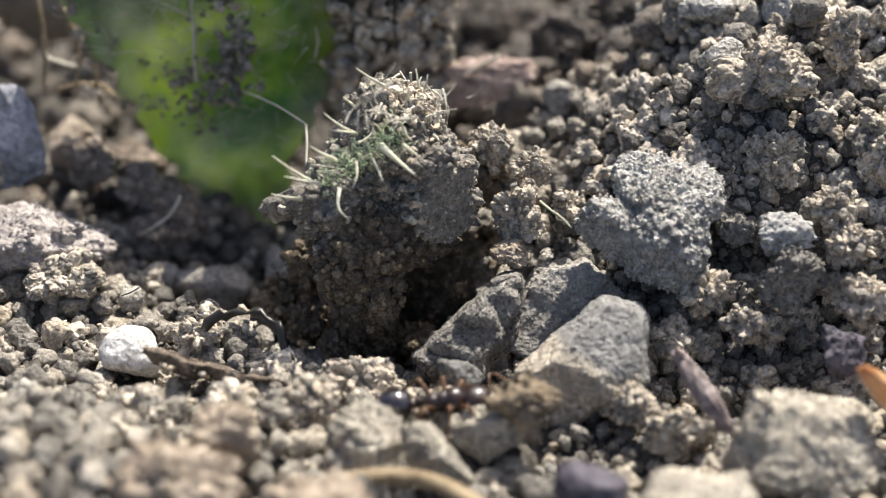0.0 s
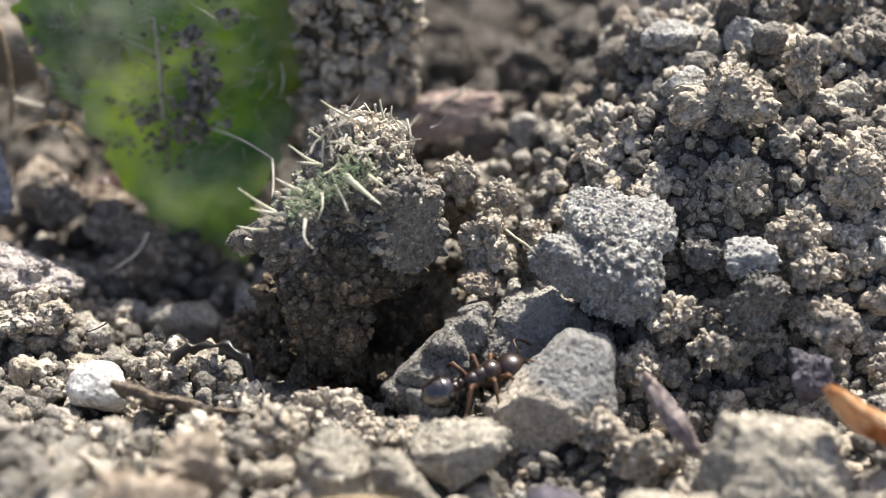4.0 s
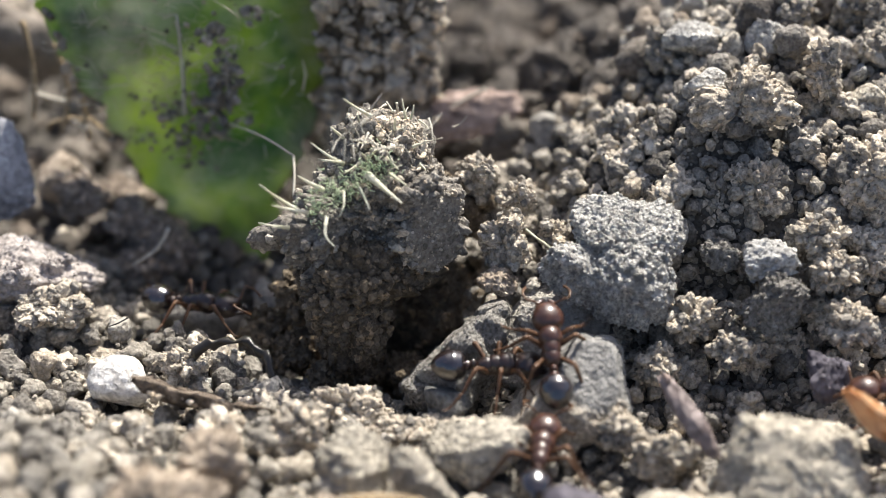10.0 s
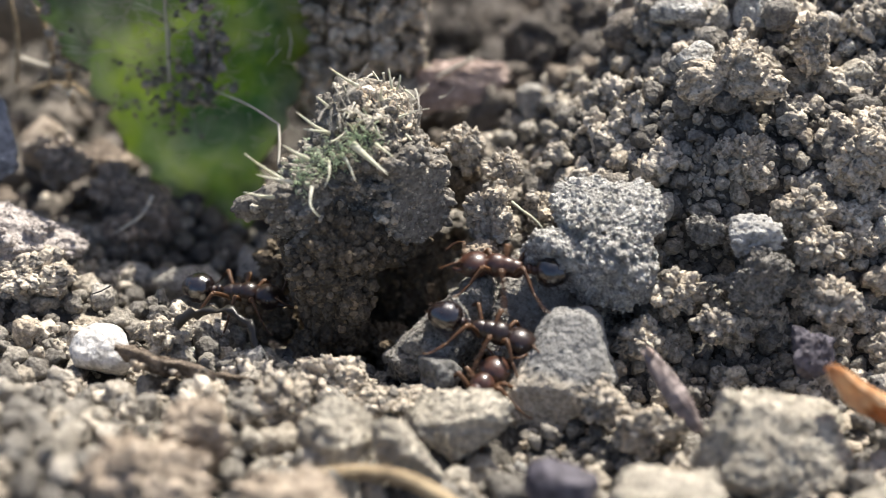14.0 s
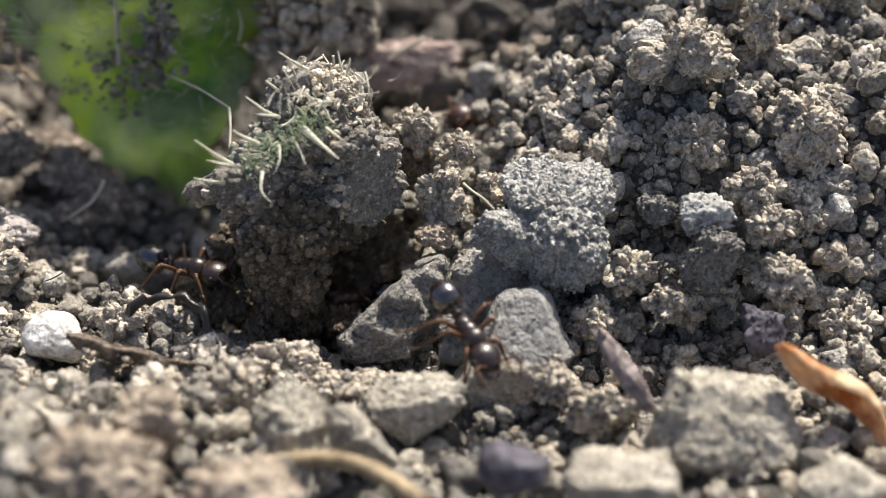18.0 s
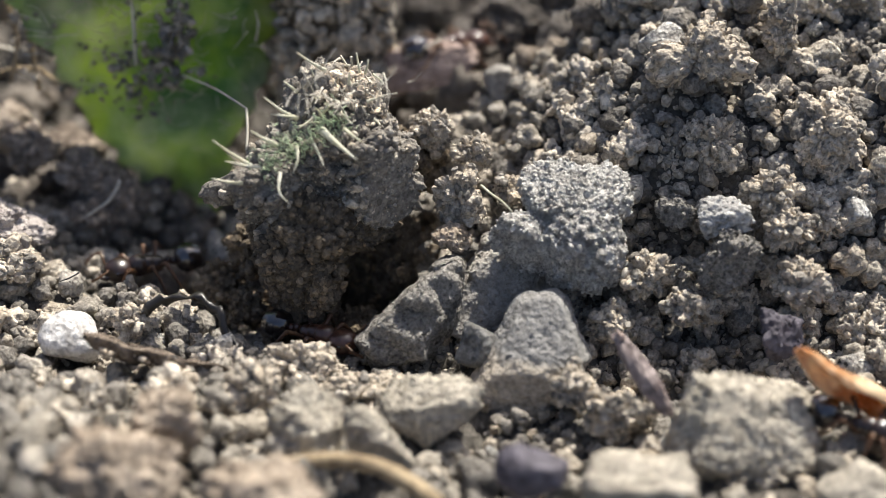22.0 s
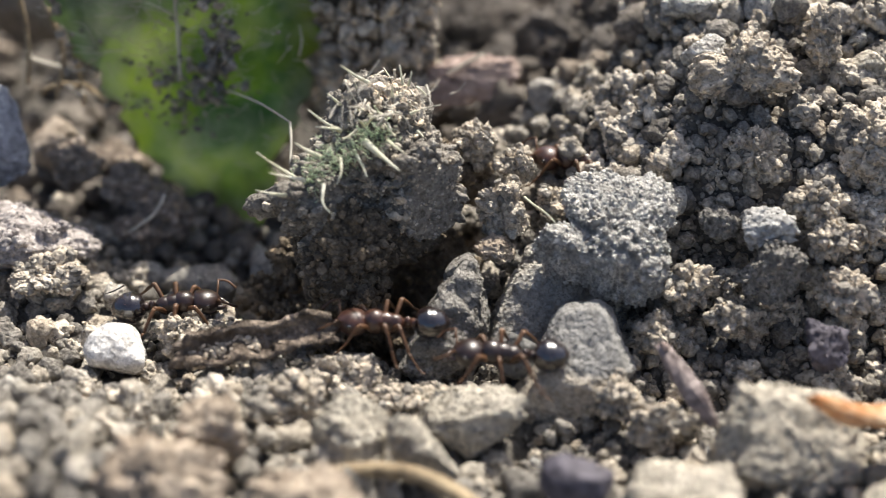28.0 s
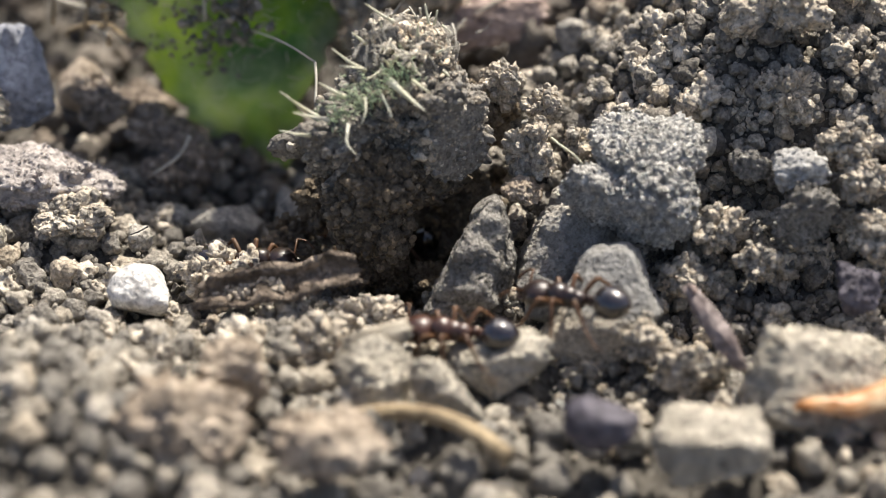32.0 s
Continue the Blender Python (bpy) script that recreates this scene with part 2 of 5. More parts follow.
def billow(p, scale, octaves=4, seed=0, gain=0.55):
    """Rounded bumps parted by sharp creases, as in crumbly soil; about 0..1."""
    total, amp = 0, 1.0
    for k in range(octaves):
        total = total + amp * 0.62 * np.tanh(2.6 * np.abs(vnoise(p, scale * 2.1 ** k, seed + 31 * k)))
        amp *= gain
    return total


def worley(q, seed=0):
    """Distances to the nearest and second nearest of scattered seeds, a random number for the nearest and a tilted plane through it."""
    q = np.asarray(q, float)
    i = np.floor(q).astype(np.int64)
    f1, f2, who, tilt = np.full(len(q), 9.0), np.full(len(q), 9.0), np.zeros(len(q)), np.zeros(len(q))
    for a in (-1, 0, 1):
        for b in (-1, 0, 1):
            for c in (-1, 0, 1):
                g = i + np.array((a, b, c))
                h = g[:, 0] * 374761393 + g[:, 1] * 668265263 + g[:, 2] * 2147483647 + seed * 974634777
                h = (h ^ (h >> 13)) * 1274126177
                h = h ^ (h >> 16)
                at = g + np.stack([(h & 0x3FF) / 1023.0, ((h >> 10) & 0x3FF) / 1023.0, ((h >> 20) & 0x3FF) / 1023.0], 1)
                d = np.sqrt(((q - at) ** 2).sum(1))
                near = d < f1
                f2 = np.where(near, f1, np.minimum(f2, d))
                who = np.where(near, ((h >> 5) & 0xFFF) / 4095.0, who)
                lean = np.stack([(h >> k & 0xFF) / 127.5 - 1 for k in (3, 11, 19)], 1)
                tilt = np.where(near, ((q - at) * lean).sum(1), tilt)
                f1 = np.where(near, d, f1)
    return f1, f2, who, tilt


def granular(p, size, seed=0):
    """Height of a surface of packed granules parted by cracks, about 0..1.3."""
    q = np.asarray(p, float) / size
    q = q + 0.22 * np.stack([vnoise(q, 1.3, seed + k) for k in (1, 2, 3)], 1)
    f1, f2, who, tilt = worley(q, seed)
    return np.sqrt(np.clip((f2 - f1) / 0.34, 0, 1)) * (0.5 + 0.6 * who + 0.38 * tilt) + 0.2 * (0.6 - f1)


def lobed(lobes, level, heart=(0, 0, 0)):
    """A body of several fused balls (x, y, z, radius), all in sight of its heart."""
    d, f = BALLS[level]
    r = np.zeros(len(d))
    for *c, rad in lobes:
        c = np.array(c) - np.array(heart)
        b = d @ c
        q = b * b - (c @ c - rad * rad)
        r = np.maximum(r, np.where(q > 0, b + np.sqrt(np.maximum(q, 0)), 0))
    for _ in range(level * 2):
        e = np.concatenate([f[:, (0, 1)], f[:, (1, 2)], f[:, (2, 0)]])
        n = np.bincount(e.ravel(), minlength=len(d))
        t = np.bincount(e[:, 0], r[e[:, 1]], len(d)) + np.bincount(e[:, 1], r[e[:, 0]], len(d))
        r = 0.4 * r + 0.6 * t / n
    return d * r[:, None] + np.array(heart), f


def faceted(planes, level, seed, soft=30, rough=0.03, chips=0.05):
    """A stone bounded by planes (x, y, z of the normal, distance), with worn edges and small chips."""
    d, f = BALLS[level]
    total = np.zeros(len(d))
    for *n, far in planes:
        n = np.array(n) / np.linalg.norm(n)
        total += (np.maximum(d @ n, 0.02) / far) ** soft
    v = d / (total ** (1 / soft))[:, None]
    k = rough * (fbm(v, 0.9, 4, seed, 0.55) + 1.5 * (granular(v, 1.6, seed + 1) - 0.6)) - chips * np.clip(2.2 * vnoise(v, 1.5, seed + 5) - 0.7, 0, 1) + 0.03 * fbm(v, 4.0, 3, seed + 3, 0.6)
    return v + d * k[:, None], f


def tilted(v):
    """From right, up, toward the viewer of a slope seen at 60 degrees to right, back, up."""
    c, s = 0.5, 0.8660254
    v = np.asarray(v, float)
    return np.stack([v[:, 0], c * v[:, 1] - s * v[:, 2], s * v[:, 1] + c * v[:, 2]], 1)


def ball(level):
    bm = bmesh.new()
    bmesh.ops.create_icosphere(bm, subdivisions=level, radius=1.0)
    v = np.array([x.co[:] for x in bm.verts])
    f = np.array([[x.index for x in t.verts] for t in bm.faces])
    bm.free()
    return v, f


BALLS = {k: ball(k) for k in (1, 2, 3, 4, 5, 6, 7)}


def mesh_of(name, verts, faces, *rest):
    """A mesh from arrays in millimetres, faces all triangles or all quads; rest: which faces are flat, if any, and the material."""
    mat = rest[-1]
    smooth = np.full(len(faces), True) if len(rest) == 1 else ~rest[0]
    verts, faces = np.asarray(verts, np.float32) * MM, np.asarray(faces, np.int32)
    me = bpy.data.meshes.new(name)
    n = faces.shape[1]
    me.vertices.add(len(verts))
    me.vertices.foreach_set("co", verts.ravel())
    me.loops.add(faces.size)
    me.loops.foreach_set("vertex_index", faces.ravel())
    me.polygons.add(len(faces))
    me.polygons.foreach_set("loop_start", np.arange(0, faces.size, n, dtype=np.int32))
    me.polygons.foreach_set("loop_total", np.full(len(faces), n, np.int32))
    me.polygons.foreach_set("use_smooth", smooth)
    me.update(calc_edges=True)
    me.validate()
    me.materials.append(mat)
    return me


def put(name, mesh, at=(0, 0, 0), turn=(0, 0, 0), parent=None, label="", category="", group="", kind=""):
    ob = new(name, mesh)
    ob.matrix_basis = pose(at[0] * MM, at[1] * MM, at[2] * MM, *turn)
    if parent is not None:
        ob.parent = parent
    return tagged(ob, label, category, group, kind)


def joined(pieces):
    vs, fs, flat, n = [], [], [], 0
    for v, f, *sharp in pieces:
        vs.append(v)
        fs.append(np.asarray(f) + n)
        flat.append(sharp[0] if sharp else np.full(len(f), False))
        n += len(v)
    return np.concatenate(vs), np.concatenate(fs), np.concatenate(flat)


def turns(n, r=rng):
    q = r.normal(size=(n, 4))
    q /= np.linalg.norm(q, axis=1)[:, None]
    w, x, y, z = q.T
    return np.stack([np.stack([1 - 2 * (y * y + z * z), 2 * (x * y - z * w), 2 * (x * z + y * w)], 1),
                     np.stack([2 * (x * y + z * w), 1 - 2 * (x * x + z * z), 2 * (y * z - x * w)], 1),
                     np.stack([2 * (x * z - y * w), 2 * (y * z + x * w), 1 - 2 * (x * x + y * y)], 1)], 1)


def boulder(size, seed, cuts=7, rough=0.06, level=4, lump=0.10, cut=(0.55, 0.85), planes=(), square=0.0):
    """A stone: a ball cut by planes, then weathered. size: half axes."""
    r = np.random.default_rng(seed)
    v, f = BALLS[level]
    v = v.copy()
    v *= (1 - square + square * 0.86 / np.abs(v).max(axis=1))[:, None]
    for _ in range(cuts):
        n = r.normal(size=3)
        n /= np.linalg.norm(n)
        over = v @ n - r.uniform(*cut)
        v -= np.maximum(over, 0)[:, None] * n * 0.93
    for *n, d in planes:
        n = np.array(n) / np.linalg.norm(n)
        v -= np.maximum(v @ n - d, 0)[:, None] * n * 0.96
    k = 1 + lump * fbm(v, 1.6, 3, seed) + rough * fbm(v, 7.0, 3, seed + 9)
    if level > 4:
        k = k - 0.035 * np.clip(3 * vnoise(v, 9.0, seed + 4) - 0.9, 0, 1) + 0.5 * rough * (billow(v, 5.0, 3, seed + 2, 0.7) - 0.5)
    return v * k[:, None] * np.array(size), f


GRAINS = {}
for lv in (1, 2):
    kinds = []
    for s in range(14):
        gv, gf = BALLS[lv]
        g, _ = boulder((1, 1, 1), 40 + s, cuts=5, rough=0.10, level=lv, lump=0.26, cut=(0.62, 0.9))
        kinds.append(g)
    GRAINS[lv] = (np.array(kinds), BALLS[lv][1])


kinds = [boulder((1, 1, 1), 60 + s, cuts=5, rough=0.11, level=3, lump=0.24, cut=(0.62, 0.9))[0] for s in range(14)]
GRAINS[5] = (np.array(kinds), BALLS[3][1])


def grains(at, radius, level, r=rng, flat=(0.6, 1.15)):
    """Many crumbs in one array mesh, one at each place; levels 3 and 4 are creased lumps, 5 is a rounded grain."""
    kinds, f = GRAINS[level] if level in GRAINS else CLUMPS[level]
    n = len(at)
    v = kinds[r.integers(0, len(kinds), n)]
    v = v * r.uniform(flat[0], flat[1], (n, 1, 3))
    v = np.einsum("nij,nkj->nki", turns(n, r), v) * np.asarray(radius)[:, None, None] + np.asarray(at)[:, None, :]
    faces = (f[None] + (np.arange(n) * v.shape[1])[:, None, None]).reshape(-1, 3)
    return v.reshape(-1, 3), faces, np.full(len(faces), level < 3)


def crumble(v, seed, size=1.0, heart=(0, 0, 0)):
    """Break a surface into granules at three sizes with deep cracks between them."""
    out = v - np.array(heart)
    out = out / np.linalg.norm(out, axis=1)[:, None]
    h = 0.42 * (granular(v, 1.1 * size, seed) - 0.62) + 0.27 * (granular(v, 0.5 * size, seed + 7) - 0.62) + 0.11 * (granular(v, 0.23 * size, seed + 13) - 0.62)
    return v + out * (size * h)[:, None]


def crumbly(size, seed, n=160, grain=(0.10, 0.28), level=4, lump=0.22, cuts=4, apart=False):
    """A soil clod: an uneven core covered with crumbs, one mesh."""
    r = np.random.default_rng(seed)
    cv, cf = boulder(size, seed, cuts=cuts, lump=lump, rough=0.02, level=level)
    mean = float(np.mean(size))
    cv = crumble(cv, seed, 1.0 if mean > 0.8 else 0.6)
    pick, dust = r.integers(0, len(cv), n), r.integers(0, len(cv), n)
    rad = grain[0] + (grain[1] - grain[0]) * r.uniform(0, 1, len(pick)) ** 1.6
    big = rad > 0.13
    crust = joined([grains(cv[pick[big]] * 0.98, rad[big], 2, r), grains(cv[pick[~big]], rad[~big], 1, r), grains(cv[dust], 0.03 + 0.08 * r.uniform(0, 1, len(dust)) ** 2, 1, r)])
    return ((cv, cf), crust) if apart else joined([(cv, cf), crust])


CLUMPS = {}
for lv in (3, 4):
    kinds = []
    for s in range(12):
        cv = BALLS[lv][0]
        kinds.append(cv * (0.62 + 0.25 * fbm(cv, 1.1, 2, 70 + s) + 0.42 * granular(cv, 0.85, 90 + s) + (0.16 * granular(cv, 0.42, 120 + s) if lv > 3 else 0))[:, None])
    CLUMPS[lv] = (np.array(kinds), BALLS[lv][1])


def tube(points, r0, r1, sides=6, power=1.0):
    """A tapered hair, twig or leg along points."""
    p = np.asarray(points, float)
    fine = []
    for i in range(len(p) - 1):
        a, b = p[max(i - 1, 0)], p[min(i + 2, len(p) - 1)]
        for t in np.linspace(0, 1, 5)[:-1]:
            h1, h2, h3, h4 = 2 * t ** 3 - 3 * t ** 2 + 1, t ** 3 - 2 * t ** 2 + t, -2 * t ** 3 + 3 * t ** 2, t ** 3 - t ** 2
            fine.append(h1 * p[i] + h2 * (p[i + 1] - a) / 2 + h3 * p[i + 1] + h4 * (b - p[i]) / 2)
    fine.append(p[-1])
    p = np.array(fine)
    d = np.gradient(p, axis=0)
    d /= np.linalg.norm(d, axis=1)[:, None] + 1e-9
    ref = np.array([0.31, 0.55, 0.77])
    e1 = np.cross(d, ref)
    e1 /= np.linalg.norm(e1, axis=1)[:, None]
    e2 = np.cross(d, e1)
    s = np.linspace(0, 1, len(p)) ** power
    rad = r0 * (1 - s) + r1 * s
    a = np.arange(sides) * 2 * np.pi / sides
    v = p[:, None] + rad[:, None, None] * (np.cos(a)[None, :, None] * e1[:, None] + np.sin(a)[None, :, None] * e2[:, None])
    n = len(p)
    f = []
    for i in range(n - 1):
        for j in range(sides):
            k = (j + 1) % sides
            q = (i * sides + j, i * sides + k, (i + 1) * sides + k, (i + 1) * sides + j)
            f += [(q[0], q[1], q[2]), (q[0], q[2], q[3])]
    v = np.concatenate([v.reshape(-1, 3), p[:1], p[-1:]])
    for j in range(sides):
        k = (j + 1) % sides
        f += [(n * sides, k, j), (n * sides + 1, (n - 1) * sides + j, (n - 1) * sides + k)]
    return v, np.array(f)


# ---- ground: one sheet, a crumbling hollow with a nest hole ----
def sig(t):
    return 1 / (1 + np.exp(-np.clip(t, -40, 40)))


def ground_z(x, y, fine=True):
    x, y = np.asarray(x, float), np.asarray(y, float)
    z = -6.25 + 0.5 * sig(-(x + 7) / 1.5)
    crest = 2.4 * sig((x + 1) / 1.2) + 8.6 * sig((x - 5.6) / 2.1)
    edge = 0.9 - 0.5 * sig((x - 7) / 2)
    fade = 1 - 0.5 * sig((y - 16) / 4)
    z = z + crest * sig((y - edge) / 1.25) * fade
    z = z + 3.6 * sig((x - 10.5) / 1.6) * sig((y - 8.0) / 1.5) * sig((26 - y) / 3)
    z = z + (0.5 + 2.6 * sig(-(x + 6.5) / 2.2)) * sig(-(y + 6.5) / 1.8)
    z = z - 6.5 * np.exp(-(((x + 1.8) / 3.4) ** 2 + ((y - 3.6) / 2.6) ** 2)) - 2.6 * np.exp(-(((x + 9.5) / 3.6) ** 2 + ((y - 6.0) / 3.0) ** 2)) - 2.2 * np.exp(-(((x + 6.2) / 2.2) ** 2 + ((y - 3.0) / 1.8) ** 2))
    z = z + 1.7 * sig(-(x + 14.2) / 0.9) * np.exp(-((y - 2.5) / 4.0) ** 2)
    z = z - 0.8 * sig((x - 4.5) / 0.8) * sig((y - 1.2) / 0.5) * sig((9 - y) / 1.0)
    if fine:
        p = np.stack([x.ravel(), y.ravel(), 0 * x.ravel()], 1)
        near = np.exp(-((x / 60) ** 2 + (y / 60) ** 2))
        z = z + near * (0.8 * fbm(p, 0.30, 2, 3) + (1.1 - 0.55 * sig(-(p[:, 1] + 5.5))) * (billow(p, 0.75, 2, 5) - 0.4) + 0.55 * (granular(p, 1.1, 5) - 0.6) + 0.28 * (granular(p, 0.5, 6) - 0.6)).reshape(x.shape)
    return z


NG = 460
s = np.linspace(-1, 1, NG)
gx, gy = np.meshgrid(3.18 * np.sinh(7.0 * s), 3.18 * np.sinh(7.0 * s) + 2.0, indexing="ij")
gz = ground_z(gx, gy)
idx = np.arange(NG * NG).reshape(NG, NG)
quads = np.stack([idx[:-1, :-1], idx[1:, :-1], idx[1:, 1:], idx[:-1, 1:]], -1).reshape(-1, 4)
ground = put("ground", mesh_of("ground", np.stack([gx, gy, gz], -1).reshape(-1, 3), quads, SHADEDSOIL), kind="structure",
             label="grey-brown crumbly garden soil around a nest hole, darkened for shade in its gaps", category="soil")


def scatter(n, box, r, steep=True):
    """Places spread over the ground's surface within box (x0, x1, y0, y1), as many on slopes as their true area asks."""
    x, y = r.uniform(box[0], box[1], n * 3), r.uniform(box[2], box[3], n * 3)
    e = 0.15
    dx = (ground_z(x + e, y, False) - ground_z(x - e, y, False)) / (2 * e)
    dy = (ground_z(x, y + e, False) - ground_z(x, y - e, False)) / (2 * e)
    area = np.sqrt(1 + dx ** 2 + dy ** 2)
    keep = np.nonzero(r.uniform(0, 3.4, n * 3) < area)[0][:n]
    x, y, a = x[keep], y[keep], area[keep]
    return np.stack([x, y, ground_z(x, y)], 1), np.stack([-dx[keep] / a, -dy[keep] / a, 1 / a], 1)


rg = np.random.default_rng(11)


# round the larger near stones only dust lies
CLEAR = [(-3.07, -8.76, 1.7), (-0.61, -9.63, 1.5), (7.92, -12.17, 2.2), (4.44, -11.68, 1.5), (12.11, -9.01, 2.9), (1.23, -6.88, 2.1), (-0.9, -11.6, 1.2), (-12.1, -2.8, 1.2)]


def strewn(sorts, dust):
    """Loose crumbs over the ground, none far inside another; each sort: how many to try, where, radii, shape. Dust may overlap."""
    cand = []
    for n, box, rad, kind in sorts:
        p, nrm = scatter(n, box, rg)
        q = rad[0] + (rad[1] - rad[0]) * rg.uniform(0, 1, len(p)) ** 1.8
        bare = (q > 0.36) & (p[:, 0] > -3.5) & (p[:, 0] < 7.5) & (p[:, 1] > -8) & (p[:, 1] < 1.2)
        for x0, y0, r0 in CLEAR:
            bare |= (q > 0.13) & (np.hypot(p[:, 0] - x0, p[:, 1] - y0 - 0.4) < r0)
        p = p + nrm * (q * rg.uniform(0.15, 0.75, len(p)))[:, None]
        cand += [(r, 5 if kind == 2 and r > 0.27 else kind, *c) for r, c in zip(q[~bare].tolist(), p[~bare].tolist())]
    cand.sort(reverse=True)
    cells, kept = {}, {}
    for r, kind, x, y, z in cand:
        ci, cj = int(x // 0.9), int(y // 0.9)
        if all((x - b) ** 2 + (y - c) ** 2 + (z - d) ** 2 > (0.80 * (r + a)) ** 2
               for u in (-1, 0, 1) for w in (-1, 0, 1) for a, b, c, d in cells.get((ci + u, cj + w), ())):
            cells.setdefault((ci, cj), []).append((r, x, y, z))
            kept.setdefault(kind, []).append((x, y, z, r))
    pieces = [grains(np.array(k)[:, :3], np.array(k)[:, 3], kind, rg, (0.75, 1.15)) for kind, k in sorted(kept.items())]
    for n, box, rad in dust:
        p, nrm = scatter(n, box, rg)
        q = rad[0] + (rad[1] - rad[0]) * rg.uniform(0, 1, len(p)) ** 2
        pieces.append(grains(p + nrm * (q * 0.4)[:, None], q, 1, rg))
    return joined(pieces)


near = strewn(((1500, (-21, 22, -8, 10), (0.3, 0.62), 3), (700, (1, 22, -2, 9), (0.3, 0.7), 3), (420, (-20, 22, -20, -6), (0.4, 0.85), 3),
               (7000, (-21, 22, -8, 11), (0.12, 0.4), 2), (6000, (0, 22, -3, 8), (0.12, 0.36), 2), (3500, (-20, 22, -20, -5), (0.22, 0.58), 2),
               (5000, (-22, -3, -15, 3), (0.24, 0.58), 2), (2500, (-4, 12, -11, -4), (0.14, 0.36), 2)),
              ((8000, (-21, 22, -5, 10), (0.04, 0.15)), (5000, (0, 22, -3, 8), (0.04, 0.15)), (2000, (-20, 22, -16, -5), (0.05, 0.15))))
put("soil_crumbs", mesh_of("soil_crumbs", *near, CRUMB), kind="stuff", label="loose grey-beige crumbs of dry soil", category="soil crumbs")
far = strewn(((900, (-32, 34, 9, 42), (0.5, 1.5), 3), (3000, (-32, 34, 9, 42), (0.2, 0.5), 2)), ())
put("soil_crumbs", mesh_of("far_crumbs", *far, SHADEDFARSOIL), kind="stuff", label="brown crumbs of soil behind the plant, colour darkened for shade", category="soil crumbs")


# ---- the thorny clod on its neck of soil ----
ORIGIN = (-2.38, 1.75, -0.11)
MID = np.array((0, 0.6, 0.3))
v, f = lobed(((0.55, 3.05, 0.6, 1.55), (-0.45, 3.2, 0.7, 1.3), (0.1, 1.2, 0.3, 2.45), (1.5, 0.3, 0.6, 1.65), (2.05, -0.75, 0.5, 1.15), (-2.35, 0.05, 1.15, 1.45), (-2.3, -0.9, 0.7, 1.2),
              (-4.45, -0.25, 0.6, 0.62), (2.5, 1.3, 0.3, 0.75)), 7, MID)
v = v + (v - MID) / np.linalg.norm(v - MID, axis=1)[:, None] * (0.35 * fbm(v, 0.55, 3, 101))[:, None]
for c, axes in (((-0.1, -0.55, 2.6), (1.35, 1.25, 1.3)), ((0.35, 0.65, 2.7), (0.7, 0.45, 0.9))):
    inside = np.maximum(1 - np.sqrt((((v - np.array(c)) / np.array(axes)) ** 2).sum(1)), 0)
    v = v - np.array((0, 0, 1.5)) * inside[:, None]
for *n, d in ((0.55, -0.45, 0.7, 2.2), (0.05, -1, -0.1, 1.75), (1, 0, 0, 3.15)):
    n = np.array(n) / np.linalg.norm(n)
    v = v - np.maximum(v @ n - d, 0)[:, None] * n * 0.92
cut = v @ (np.array((0.55, -0.45, 0.7)) / 0.997) > 2.14
rough = crumble(v + (v - MID) / np.linalg.norm(v - MID, axis=1)[:, None] * (0.5 * (granular(v, 1.7, 103) - 0.6))[:, None], 102, 1.05, MID)
v = tilted(np.where(cut[:, None], v + 0.16 * (rough - v), rough))
gr = np.random.default_rng(104)
pick, dust = gr.integers(0, len(v), 1500), gr.integers(0, len(v), 2200)
rad = np.where(cut[pick], 0.5, 1.0) * (0.05 + 0.20 * gr.uniform(0, 1, 1500) ** 1.7)
body = joined([(v, f), grains(v[pick] * 0.99, rad, 2, gr), grains(v[dust], 0.03 + 0.07 * gr.uniform(0, 1, 2200) ** 2, 1, gr)])
clod = put("thorny_clod", mesh_of("thorny_clod", *body, CLOD), ORIGIN,
           label="grey-brown crumbly soil clod topped with pale spines and green fluff", category="soil clod")
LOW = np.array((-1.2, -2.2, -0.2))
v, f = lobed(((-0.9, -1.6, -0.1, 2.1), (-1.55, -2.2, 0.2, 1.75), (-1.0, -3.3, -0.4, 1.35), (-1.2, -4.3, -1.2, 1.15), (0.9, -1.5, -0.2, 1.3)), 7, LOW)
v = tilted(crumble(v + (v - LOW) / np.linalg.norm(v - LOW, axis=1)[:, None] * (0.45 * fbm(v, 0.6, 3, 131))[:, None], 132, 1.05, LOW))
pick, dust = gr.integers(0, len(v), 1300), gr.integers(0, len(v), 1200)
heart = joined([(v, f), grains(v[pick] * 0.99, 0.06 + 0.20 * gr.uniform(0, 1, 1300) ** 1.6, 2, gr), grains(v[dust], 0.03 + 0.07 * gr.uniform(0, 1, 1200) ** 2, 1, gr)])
# Colour carries the shade under the overhang as well as the soil's brown.
put("heart", mesh_of("heart", *heart, DARKCLOD), parent=clod, label="brown crumbly underside and neck, colour darkened for shade")
rs = np.random.default_rng(5)


def spine(points, r0, mat=STRAW, r1=0.02, name="spine", label=""):
    put(name, mesh_of(name, *tube(np.array(points) - np.array(ORIGIN), r0, r1, 6), mat), parent=clod, label=label)


spine([(-5.34, -0.66, 1.95), (-6.03, -0.89, 2.58), (-6.65, -1.02, 3.19)], 0.10)
spine([(-4.95, -0.79, 1.92), (-5.61, -1.09, 2.21), (-6.23, -1.20, 2.43)], 0.09)
spine([(-5.66, -0.88, 1.33), (-6.16, -1.12, 1.52), (-6.76, -1.15, 1.68)], 0.09)
spine([(-2.72, 0.04, 3.06), (-2.06, -0.85, 2.88), (-1.40, -1.63, 2.69)], 0.17, label="long pale cream spine")
